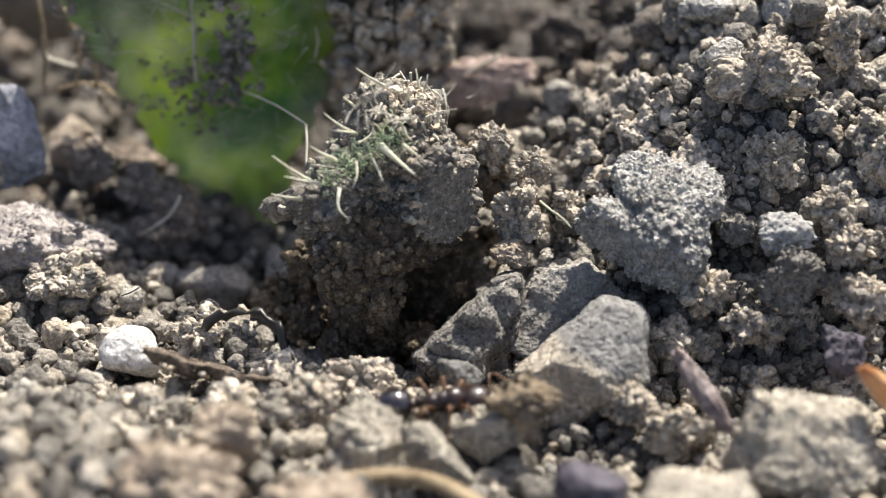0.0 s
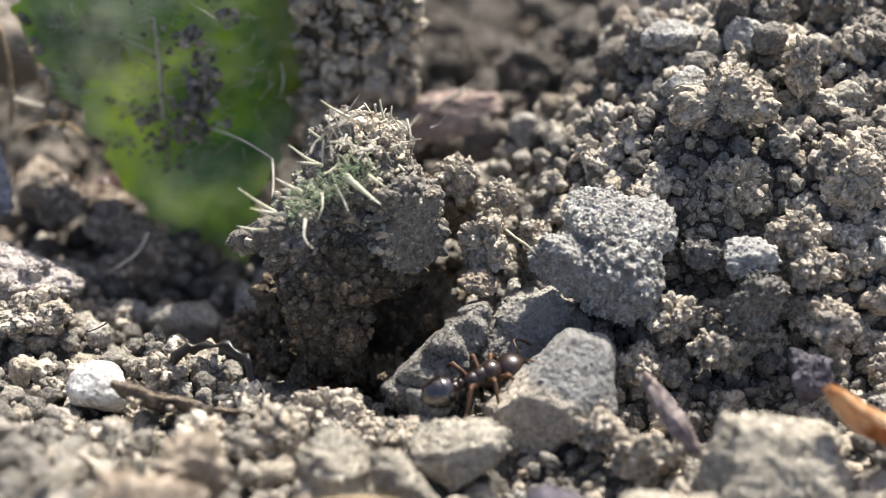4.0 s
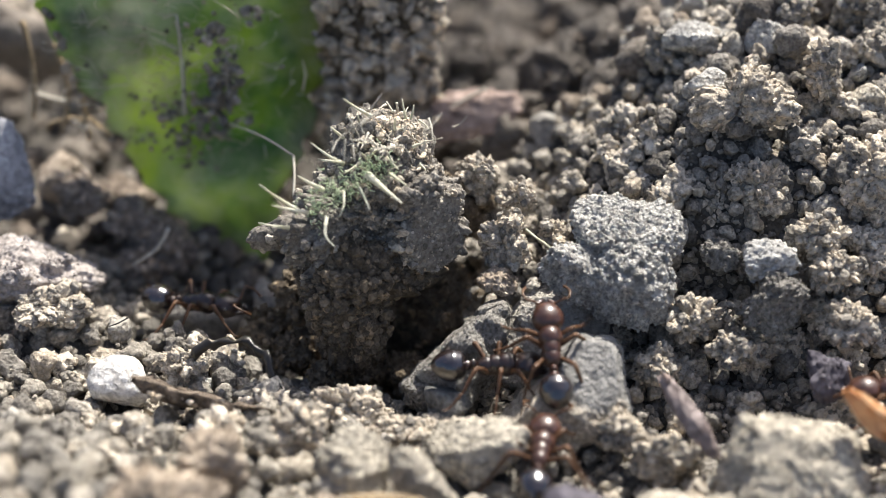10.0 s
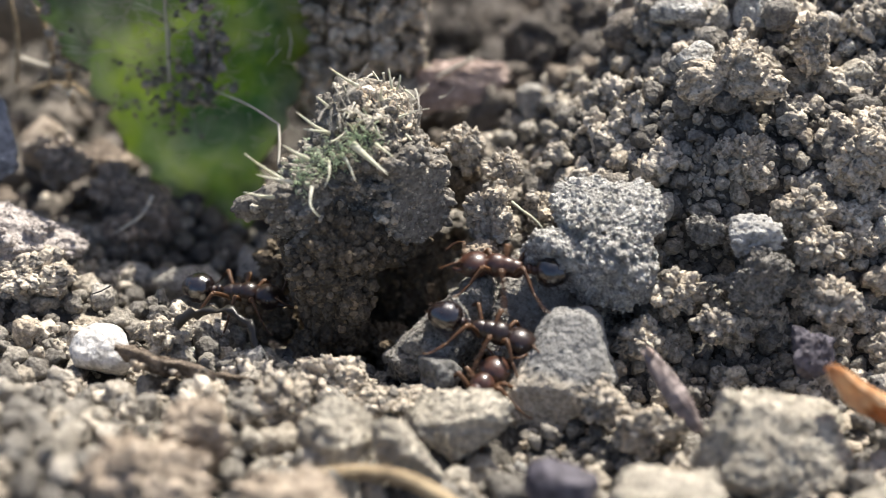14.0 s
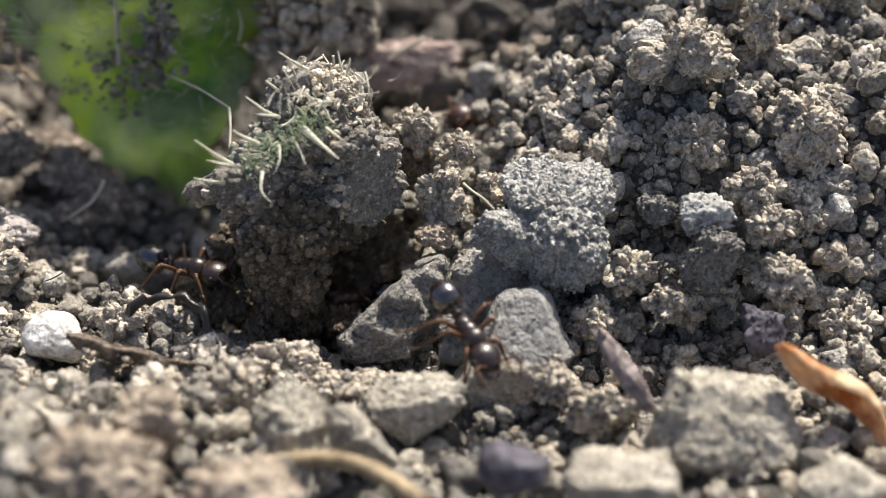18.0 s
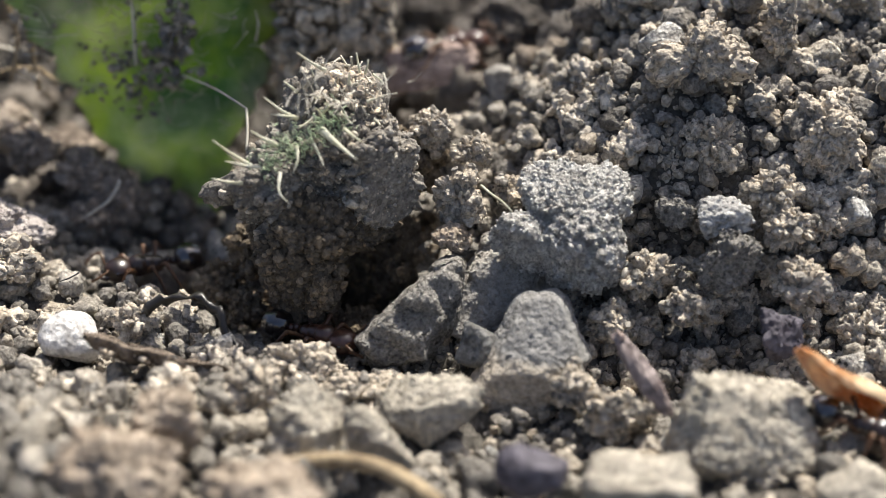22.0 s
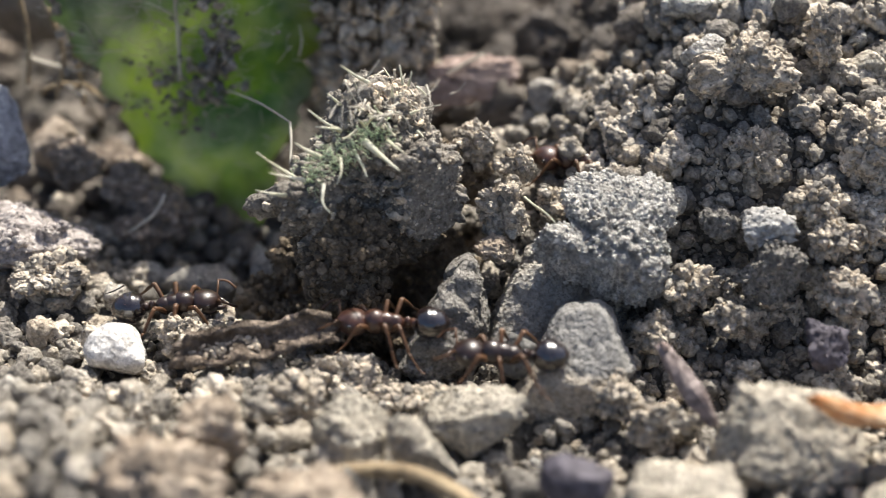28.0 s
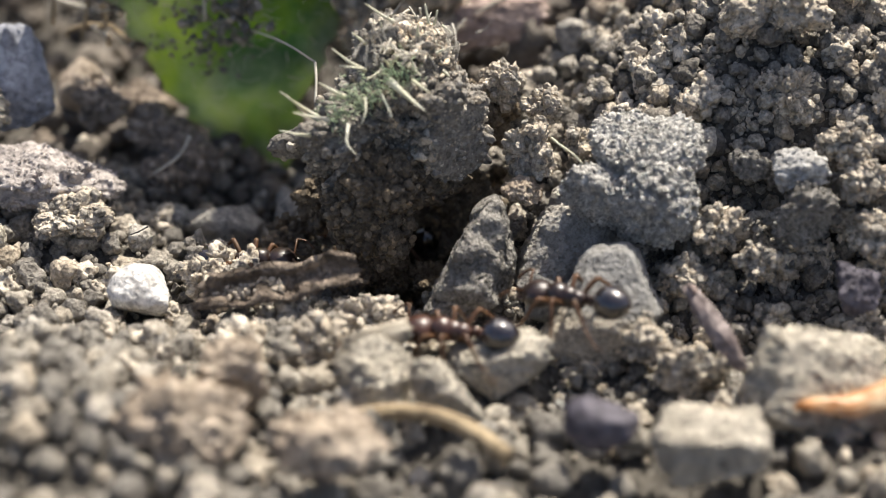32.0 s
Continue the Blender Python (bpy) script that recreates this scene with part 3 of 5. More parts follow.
spine([(-1.90, 0.15, 3.05), (-1.59, -0.40, 3.08), (-1.23, -0.79, 2.99)], 0.09)
spine([(-2.62, 2.26, 4.47), (-3.13, 2.21, 4.80), (-3.70, 2.31, 5.19)], 0.09)
spine([(-3.66, 0.87, 3.13), (-4.21, 0.65, 3.56), (-4.85, 0.70, 4.09)], 0.10)
spine([(-3.66, 0.80, 3.21), (-4.10, 0.56, 3.39), (-4.60, 0.50, 3.49)], 0.08)
spine([(-1.33, 2.13, 4.43), (-1.39, 2.20, 4.78), (-1.46, 2.39, 5.14)], 0.07)
spine([(-1.14, 2.20, 4.36), (-1.05, 2.25, 4.66), (-1.01, 2.37, 4.89)], 0.06)
spine([(-0.84, 2.28, 4.30), (-0.62, 2.12, 4.20), (-0.43, 2.02, 4.01)], 0.06)
spine([(-3.69, 1.79, 3.79), (-3.94, 1.71, 4.06), (-4.19, 1.71, 4.29)], 0.08)
spine([(-4.23, -0.95, 1.83), (-4.26, -1.72, 1.45), (-3.90, -2.01, 1.12)], 0.09)
spine([(-3.62, -0.33, 2.58), (-3.59, -1.02, 2.34), (-3.74, -1.41, 2.04)], 0.08)
spine([(-3.03, -0.19, 2.63), (-2.80, -0.74, 2.43), (-2.63, -1.11, 2.17)], 0.07)
spine([(-4.40, -0.22, 2.57), (-4.85, -0.46, 2.97), (-5.30, -0.50, 3.31)], 0.12)
for _ in range(18):
    d = np.array((rs.normal() * 0.8, -abs(rs.normal()) * 0.7 - 0.1, rs.normal() * 0.6 + 0.25))
    d /= np.linalg.norm(d)
    c = np.array((-2.04, 2.03, 2.75)) + d * np.array((1.45, 1.4, 1.5)) * 0.95
    g = d + rs.normal(size=3) * 0.55
    g *= rs.uniform(0.35, 0.95) / np.linalg.norm(g)
    spine([c, c + g * 0.5 + rs.normal(size=3) * 0.04, c + g], rs.uniform(0.04, 0.085))
# chaff fibres on the crown
fib = []
for _ in range(40):
    c = np.array((-2.20, 0.78, 4.03)) + rs.normal(size=3) * np.array([1.05, 0.55, 0.85])
    c[1] -= 0.25 * (c[2] - 3.6)
    d = rs.normal(size=3)
    d *= rs.uniform(0.25, 0.6) / np.linalg.norm(d)
    fib.append(tube([c - d - ORIGIN, c + rs.normal(size=3) * 0.06 - ORIGIN, c + d - ORIGIN], rs.uniform(0.025, 0.06), 0.012, 4))
for _ in range(45):
    d = np.array((rs.normal() * 0.85, rs.normal() * 0.5, abs(rs.normal()) * 0.6 + 0.2))
    d /= np.linalg.norm(d)
    c = tilted([(0.15 + 1.75 * d[0], 2.7 + 1.9 * d[2], 0.6 + 1.55 * abs(d[1]) + 0.2)])[0]
    g = rs.normal(size=3)
    g *= rs.uniform(0.14, 0.42) / np.linalg.norm(g)
    fib.append(tube([c - g, c + rs.normal(size=3) * 0.05, c + g], rs.uniform(0.03, 0.075), 0.02, 4))
bits = []
for _ in range(620):
    d = np.array((rs.normal() * 0.85, rs.normal() * 0.5, abs(rs.normal()) * 0.6 + 0.1))
    d /= np.linalg.norm(d)
    bits.append(tilted([(0.15 + 1.75 * d[0], 2.5 + 1.95 * d[2], 0.6 + 1.5 * abs(d[1]) + 0.15)])[0])
put("chaff_litter", mesh_of("chaff_litter", *grains(np.array(bits), 0.05 + 0.15 * rs.uniform(0, 1, 620) ** 1.6, 2, rs, (0.25, 1.5)), CRUST), parent=clod, label="pale broken bits of soil and husk", kind="stuff")
put("chaff", mesh_of("chaff", *joined(fib), WEB), parent=clod, label="pale dry chaff fibres", kind="stuff")
fib = []
for _ in range(420):
    k = rs.uniform(0, 1)
    c = np.array((-5.02, -0.73, 2.03)) * (1 - k) + np.array((-1.99, 0.48, 3.24)) * k + rs.normal(size=3) * np.array([0.28, 0.18, 0.36])
    d = rs.normal(size=3)
    d *= rs.uniform(0.12, 0.32) / np.linalg.norm(d)
    fib.append(tube([c - ORIGIN, c + d * 0.6 + rs.normal(size=3) * 0.04 - ORIGIN, c + d - ORIGIN], rs.uniform(0.015, 0.035), 0.006, 4))
put("fluff", mesh_of("fluff", *joined(fib), MOSS), parent=clod, label="fine green mossy fluff", kind="stuff")

# Same darkened brown: the pillar's shade is put into its colour.
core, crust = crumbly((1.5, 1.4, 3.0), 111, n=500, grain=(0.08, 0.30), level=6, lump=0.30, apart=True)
neck = put("soil_neck", mesh_of("soil_neck", *core, DARKCLOD), (-3.9, 3.3, -6.4), label="brown crumbly pillar beside the nest hole, colour darkened for shade", category="soil lump")
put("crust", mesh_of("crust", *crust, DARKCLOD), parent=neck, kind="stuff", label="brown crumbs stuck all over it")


# ---- stones and clods, one thing each ----
def stone(name, at, size, seed, mat, label, turn=(0, 0, 0), cuts=8, rough=0.05, level=4, lump=0.09, category="stone", group="", planes=(), grit=0, square=0.0):
    v, f = boulder(size, seed, cuts, rough, level, lump, planes=planes, square=square)
    ob = put(name, mesh_of(name, v, f, mat), at, turn, None, label, category, group)
    if grit:
        r = np.random.default_rng(seed)
        put("grit", mesh_of("grit", *grains(v[r.integers(0, len(v), grit)], 0.03 + 0.10 * r.uniform(0, 1, grit) ** 2.5, 1, r), mat), parent=ob, kind="stuff", label="sandy grit stuck on it")
    return ob


def lump(at, size, seed, label, mat=CLOD, turn=(0, 0, 0), n=None, grain=(0.06, 0.26), level=6, swell=0.26):
    n = n or int(60 + 70 * size[0] * size[2])
    core, crust = crumbly(size, seed, n, grain, level, swell, apart=True)
    ob = put("soil_clod", mesh_of("soil_clod", *core, mat), at, turn, None, label, "soil clod", "soil clods")
    put("crust", mesh_of("crust", *crust, mat), parent=ob, kind="stuff", label="crumbs stuck all over it")
    return ob


PINK = earthy("pink_clay", (0.37, 0.335, 0.32), (0.52, 0.48, 0.46), bump=0.9)
MID = np.array((-1.2, -1.0, 0.0))
v, f = lobed(((-1.55, 0.15, 0.0, 1.38), (0.05, -0.1, -0.1, 1.35), (-3.0, -1.8, 0.2, 1.2), (-0.65, -1.9, 0.1, 1.75)), 7, MID)
out = (v - MID) / np.linalg.norm(v - MID, axis=1)[:, None]
v = v + out * (0.22 * fbm(v, 0.7, 3, 123))[:, None]
for *n, d in ((-0.1, 0.9, 1, 0.45), (-0.5, -0.7, 0.6, 3.0)):
    n = np.array(n) / np.linalg.norm(n)
    v = v - np.maximum(v @ n - d, 0)[:, None] * n * 0.8
f1, _, who, _ = worley(v / 0.55, 127)
pit = np.clip((0.46 - f1) / 0.16, 0, 1) * (who > 0.5)
v = v + out * (0.15 * (granular(v, 0.30, 124) - 0.6) + 0.24 * (granular(v, 0.8, 125) - 0.6) + 0.05 * fbm(v, 6.0, 2, 126) - 0.24 * pit)[:, None]
v = tilted(v)
grey_stone = put("porous_stone", mesh_of("porous_stone", v, f, GREY), (7.64, -0.02, 0.40),
                 label="light grey porous stone resting on a slab", category="stone")
pick = rs.integers(0, len(v), 2600)
put("grit", mesh_of("grit", *grains(v[pick], 0.03 + 0.10 * rs.uniform(0, 1, 2600) ** 1.8, 1, rs), GREY), parent=grey_stone, kind="stuff", label="pale sandy grit")


def cut_stone(name, at, outline, front, seed, mat, label, back=1.2, level=6, grit=0, ridges=0.0, **worn):
    """An angular stone seen at a slant: outline holds (angle, distance, lean) of its side planes, front those of its face."""
    planes = [(math.cos(radians(a)), math.sin(radians(a)), lean, d) for a, d, lean in outline] + list(front) + [(0, 0, -1, back)]
    v, f = faceted(planes, level, seed, **worn)
    if ridges:
        v = v + (ridges * np.sin(5.0 * (0.45 * v[:, 0] + 0.9 * v[:, 1]) + 2.5 * fbm(v, 0.8, 2, seed + 8)))[:, None] * np.array((0.8, 0.3, 1)) * np.sign(v + 0.001)
    ob = put(name, mesh_of(name, v, f, mat), at, (60, 0, 0), None, label, "stone")
    if grit:
        r = np.random.default_rng(seed)
        put("grit", mesh_of("grit", *grains(v[r.integers(0, len(v), grit)], 0.025 + 0.08 * r.uniform(0, 1, grit) ** 2.5, 1, r), mat), parent=ob, kind="stuff", label="sandy grit stuck on it")
    return ob


def slant(x, y, z, spin, nod=0):
    return pose(x * MM, y * MM, z * MM, 60) @ pose(0, 0, 0, 0, 0, spin) @ pose(0, 0, 0, nod)


leaning = cut_stone("leaning_stone", (0, -2.2, -3.52), ((-135, 2.38, 0.1), (-62, 1.87, 0.1), (-18, 1.32, 0.35), (3, 1.62, 0.2), (49, 2.40, 0.2), (92, 2.22, 0.2), (116, 1.5, 0.2), (136, 0.8, 0.3), (147, 0.62, 0.1)),
                    ((-0.25, 0.05, 1, 0.85), (0.4, 0.2, 1, 0.95), (0, -0.6, 1, 1.3)), 133, LEAN, "slim grey ridged stone leaning at the nest hole", 1.1, 7, 420, 0.085, rough=0.13, chips=0.16)
flat_stone = cut_stone("flat_stone", (5.11, -4.7, -4.11), ((-147, 2.75, 0.15), (-90, 2.77, 0.2), (-38, 1.45, 0.3), (22, 1.78, 0.3), (60, 2.45, 0.25), (100, 2.32, 0.2), (128, 1.95, 0.3), (152, 1.42, 0.3)),
                       ((-0.15, 0.36, 1, 0.95), (-0.1, -0.45, 1, 1.15), (0.3, 0.1, 1, 1.15)), 141, SMOOTH, "smooth grey-buff flat stone by the nest hole", 1.0, 7, 160, 0.0, rough=0.06, chips=0.10)
cut_stone("back_slab", (4.32, -0.30, -3.45), ((-110, 2.69, 0), (-87, 2.44, 0), (-56, 2.52, 0), (0, 2.26, 0.1), (49, 1.72, 0.1), (104, 1.4, 0.1), (148, 1.48, 0.15), (163, 1.83, 0.1)),
          ((-0.05, 0.1, 1, 0.85), (0.35, -0.3, 1, 1.0)), 151, SLAB, "grey slab standing behind the flat stone", 0.9, 7, 260, 0.0, rough=0.10, chips=0.12)
small_stone = stone("dark_pebble", (3.03, -3.87, -3.88), (1.1, 0.9, 0.95), 161, earthy("dark_grey_stone", (0.13, 0.13, 0.13), (0.23, 0.23, 0.22), bump=0.8), "small dark grey pebble carried out by ants", (0, 25, 0))
stone("white_pebble", (-12.09, -2.80, -4.20), (1.3, 1.1, 0.92), 171, WHITE, "bright white rounded pebble on loose crumbs", (0, 10, 0), 4, 0.03)
stone("block_stone", (12.11, -9.01, -4.50), (2.75, 2.0, 2.35), 181, BUFF, "large pale rough block of stone", (0, 12, 8), 3, 0.05, 6, 0.07, grit=900, square=0.6, planes=((-0.1, -0.8, 0.75, 0.6), (-1, -0.2, 0.3, 0.85), (0.1, 0.1, 1, 0.8), (0.9, -0.3, 0.6, 0.85), (0, -1, -0.3, 0.8)))
stone("round_pebble", (-3.04, -9.06, -3.63), (1.3, 1.15, 1.25), 191, BUFF, "rounded beige pebble with a blunt face", (0, 0, 0), 2, 0.08, 5, 0.14, grit=120)
stone("long_pebble", (-0.61, -9.79, -3.92), (0.75, 0.8, 1.75), 192, BUFF, "long pale pebble lying on crumbs", (0, -38, 0), 3, 0.08, 5, 0.14, grit=80)
stone("tan_pebble", (-7.53, -10.49, -2.22), (1.15, 1.1, 1.45), 193, TAN, "tan pointed pebble on the near mound", (0, 0, 0), 5, 0.16, 5, 0.22, grit=260)
stone("tan_pebble", (-8.91, -12.98, -2.59), (1.8, 1.4, 1.35), 194, TAN, "large tan pebble on the near mound", (0, 15, 0), 5, 0.16, 5, 0.22, grit=260)
stone("tan_pebble", (-4.12, -13.87, -2.79), (1.8, 1.2, 0.85), 195, TAN, "low tan pebble on the near mound", (0, 5, 0), 5, 0.16, 5, 0.22, grit=260)
stone("pale_pebble", (7.92, -12.17, -4.23), (2.05, 1.5, 1.35), 196, BUFF, "pale flat-topped pebble among crumbs", (0, 6, 0), 7, 0.07, 5, square=0.5, grit=150)
stone("purple_pebble", (4.44, -11.68, -3.63), (1.2, 1.0, 0.95), 197, PURPLE, "dark purple-brown pebble half buried in crumbs", (0, 0, 0), 6, 0.05)
stone("pale_pebble", (15.55, -12.07, -4.34), (1.6, 1.3, 1.4), 198, BUFF, "pale rough pebble beside a block of stone", (0, 0, 0), 7, 0.05)
stone("rim_stone", (1.23, -7.15, -4.50), (2.0, 1.3, 1.2), 201, BUFF, "pale buff stone on the rim of the hole", (0, -8, 0), 7, 0.08, 5, square=0.4, grit=300)
lump((-3.76, -4.28, -4.64), (1.85, 1.1, 0.85), 211, "grey crumbly clod on the rim of the hole", turn=(0, 4, 0))
lump((-0.81, -5.50, -4.81), (1.7, 1.0, 0.65), 212, "low grey crumbly clod on the rim")
lump((-5.03, -6.86, -3.97), (1.05, 0.9, 1.15), 213, "beige crumbly clod beside a pebble")
lump((6.36, -5.93, -4.34), (0.95, 0.8, 0.75), 214, "beige crumbly clod beside the flat stone")
lump((7.96, -7.24, -4.66), (1.25, 1.0, 0.85), 215, "grey-brown clod under the bark flake")
lump((4.65, -2.62, -4.92), (0.8, 0.8, 0.9), 216, "small crumbly clod between stones")
lump((-9.85, -1.69, -4.24), (1.0, 0.8, 0.7), 217, "grey crumbly clod above the twig")
# the crumbling slope
def ridged_clod(at, lobes, under, seed, label):
    """A clod of fused lobes with a flat underside that overhangs."""
    v, f = lobed(lobes, 6)
    out = v / np.linalg.norm(v, axis=1)[:, None]
    v = v + out * (0.25 * fbm(v, 0.7, 3, seed))[:, None]
    for *n, d in under:
        n = np.array(n) / np.linalg.norm(n)
        v = v - np.maximum(v @ n - d, 0)[:, None] * n * 0.9
    v = tilted(crumble(v, seed, 0.8))
    ob = put("soil_clod", mesh_of("soil_clod", v, f, CLOD), at, (0, 0, 0), None, label, "soil clod", "soil clods")
    r = np.random.default_rng(seed)
    bits = joined([grains(v[r.integers(0, len(v), 220)], 0.05 + 0.16 * r.uniform(0, 1, 220) ** 1.7, 2, r), grains(v[r.integers(0, len(v), 300)], 0.03 + 0.06 * r.uniform(0, 1, 300), 1, r)])
    put("crust", mesh_of("crust", *bits, CLOD), parent=ob, kind="stuff", label="crumbs stuck all over it")


ridged_clod((11.87, 3.70, 4.40), ((-1.2, -0.3, 0.0, 0.95), (0.3, 0.15, 0.2, 1.2), (1.15, -0.55, 0.3, 0.9), (0.25, 1.2, -0.1, 0.5)), ((0.1, -1, 0.1, 0.95),), 221, "ridged beige soil clod overhanging the slope")
ridged_clod((16.5, 1.78, 2.15), ((-0.3, 0.45, 0.0, 0.85), (0.35, 0.0, 0.25, 1.0), (-0.4, -0.8, 0.2, 0.8), (0.75, -0.8, 0.1, 0.72), (-0.75, 1.1, -0.1, 0.45)), ((0, -1, 0.1, 1.4), (-0.9, 0.1, 0.6, 0.85)), 225, "large grey crumbly clod with a bright ridge")
stone("pale_crystal", (13.30, 7.43, 5.46), (0.95, 0.75, 0.85), 222, GREY, "bright pale angular stone on the slope's crest", (0, 20, 0), 10, 0.05, 5, 0.08, square=0.5)
stone("grey_pebble", (10.56, 5.62, 4.19), (1.05, 0.8, 0.8), 223, GREY, "smooth grey pebble beside a clod", (0, 0, 0), 6)
lump((15.17, 4.85, 4.87), (0.7, 0.7, 1.35), 224, "upright crumbly clod on the slope")
lump((12.31, 2.10, 1.39), (1.05, 0.95, 1.1), 226, "grey crumbly clod on the slope")
lump((14.34, 0.04, 0.49), (0.95, 0.85, 0.9), 227, "small crumbly clod on the slope")
stone("pale_pebble", (12.33, -0.82, -0.26), (1.1, 0.85, 0.75), 228, earthy("pale_grey_stone", (0.36, 0.355, 0.345), (0.48, 0.475, 0.46), bump=0.8, granules=0.5), "pale grey flat-topped pebble on the slope", (0, -5, 0), 6, 0.13, 5, 0.14, square=0.3, grit=160)
stone("grey_pebble", (12.63, -1.92, -1.48), (1.15, 0.9, 1.25), 229, LEAN, "grey angular pebble on the slope", (0, 25, 0), 8, 0.15, 5, 0.16, square=0.5, grit=220)
stone("grey_pebble", (10.68, -0.14, -0.27), (0.68, 0.6, 0.65), 230, LEAN, "small grey pebble on the slope", (0, 0, 0), 6, 0.16, 5, 0.2, square=0.3, grit=120)
lump((10.64, 2.25, 0.83), (0.95, 0.9, 0.95), 231, "grey crumbly clod on the slope")
stone("dark_flake", (14.12, -4.53, -2.99), (1.05, 0.4, 0.95), 232, PURPLE, "dark purple shale flake on the slope", (-25, 25, 10), 9, 0.12, 5, 0.2, square=0.5, grit=80)
stone("grey_pebble", (8.26, 3.77, 0.70), (0.8, 0.7, 0.75), 233, ROCK, "smooth grey pebble behind the porous stone", (0, 0, 0), 5, 0.03)
lump((14.90, -1.10, -0.36), (1.0, 0.9, 0.7), 234, "beige crumbly clod on the slope")
lump((8.02, -2.62, -3.65), (0.8, 0.7, 0.8), 235, "small crumbly clod beside the flat stone")
lump((9.44, -1.65, -2.25), (0.95, 0.9, 0.75), 236, "grey crumbly clod on the slope")
lump((10.93, -2.66, -2.88), (0.85, 0.8, 0.7), 237, "grey crumbly clod on the slope")
lump((15.05, -2.70, -1.88), (1.1, 1.0, 0.8), 238, "beige crumbly clod on the slope")
lump((9.30, 5.69, 2.19), (0.65, 0.65, 0.6), 239, "crumbly clod on the slope's shoulder")
lump((6.93, 6.96, 1.37), (0.7, 0.65, 0.6), 240, "crumbly clod on the slope's shoulder")
lump((7.58, 5.05, 0.97), (0.6, 0.6, 0.55), 241, "crumbly clod behind the porous stone")
for at, z, k in (((9.9, 9.0, 5.2), 1.1, 0), ((12.4, 10.0, 6.6), 1.0, 1), ((14.6, 9.2, 6.6), 1.15, 2), ((17.3, 9.0, 6.4), 1.2, 3), ((18.2, 7.6, 4.9), 1.0, 4), ((17.8, 5.6, 3.2), 0.9, 5), ((19.6, 10.0, 7.0), 1.2, 6),
                ((8.0, 13.0, 3.4), 1.1, 7), ((11.0, 13.5, 6.3), 1.2, 8), ((16.2, 12.5, 7.6), 1.1, 9)):
    x, y = at[0], at[1]
    lump((x, y, float(ground_z(x, y)) + 0.45 * z), (z * 1.15, z, z * 0.95), 620 + k, "pale beige crumbly clod high on the slope", turn=(0, 0, 40 * k), level=5)
stone("grey_pebble", (10.6, 8.2, float(ground_z(10.6, 8.2)) + 0.5), (1.5, 0.9, 0.75), 640, GREY, "pale grey flat pebble high on the slope", (0, -8, 0), 6, 0.06, 5)
# knobs behind the stones
lump((1.51, 4.67, 0.70), (0.85, 0.8, 1.1), 251, "upright crumbly knob of soil")
lump((3.11, 3.59, 0.36), (0.72, 0.7, 0.72), 252, "crumbly knob of soil")
lump((2.45, 1.51, -0.58), (0.95, 0.9, 1.25), 253, "grey-brown crumbly clod with a pale thread")
stone("buff_pebble", (2.15, 0.40, -1.80), (0.75, 0.7, 0.55), 254, TAN, "small rough tan pebble above the hole", (0, 0, 0), 9, 0.12, 5, 0.2, grit=160)
# Dark filler clod added so the hole reads as black shade.
lump((-0.21, 4.41, -5.55), (2.2, 1.6, 3.2), 259, "dark clod added to fill the shaded nest hole", mat=DARKCLOD, level=5)
# Added clod, hidden behind the thorny one, that shades the hole.
lump((-0.4, 4.7, -0.9), (2.4, 1.3, 2.0), 260, "unseen clod added to keep sun out of the hole", mat=DARKCLOD, level=5)
lump((4.48, 2.16, -0.62), (0.6, 0.6, 0.6), 255, "grey crumbly clod behind the porous stone")
stone("rust_flake", (1.47, 12.51, 0.11), (2.4, 0.55, 1.15), 256, RUST, "flat rust-brown bark flake lying on soil", (-20, -14, 0), 8, 0.10, 5, 0.16, square=0.5)
stone("grey_pebble", (9.51, 13.94, 2.79), (1.6, 1.2, 0.95), 257, GREY, "pale grey pebble on far soil", (0, 0, 0), 6)
stone("grey_pebble", (4.53, 10.33, 0.25), (0.85, 0.8, 0.75), 258, ROCK, "round grey pebble on far soil", (0, 0, 0), 5, 0.03)
# Lumps added for relief and darkness; their colour carries the shade.
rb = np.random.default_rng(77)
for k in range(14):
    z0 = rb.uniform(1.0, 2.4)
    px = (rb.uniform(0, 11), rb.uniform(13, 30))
    lump((px[0], px[1], float(ground_z(px[0], px[1])) + 0.3 * z0), (z0 * rb.uniform(0.9, 1.3), z0, z0 * rb.uniform(0.7, 1.0)), 500 + k, "brown crumbly lump on far soil, colour darkened for shade", mat=SHADEDFARSOIL, turn=(0, 0, rb.uniform(0, 360)), level=5)
# left of the clod
for k, (at, z) in enumerate((((-15.9, 10.0, -2.6), 1.0), ((-13.7, 9.5, -3.5), 1.0), ((-12.4, 9.0, -4.7), 1.1), ((-13.3, 7.9, -5.2), 0.9))):
    lump(at, (z * 1.2, z, z), 650 + k, "brown crumbly clod piled beside the leaf", mat=BROWNCLOD, level=5)
stone("slate", (-19.22, 7.71, -0.30), (2.0, 0.9, 2.45), 261, SLATE, "blue-grey angular slate standing in soil", (-37.6, -11.7, 16), 10, 0.04, 5, 0.05, square=0.5, grit=160)
lump((-19.65, 5.77, -0.70), (1.2, 0.8, 0.95), 262, "crumbly clod leaning on the slate")
stone("clay_shelf", (-17.13, 3.63, -2.77), (3.2, 1.8, 0.95), 263, PINK, "pinkish-grey flat clay slab", (14, 8, 0), 8, 0.10, 5, 0.12, square=0.3, grit=900)
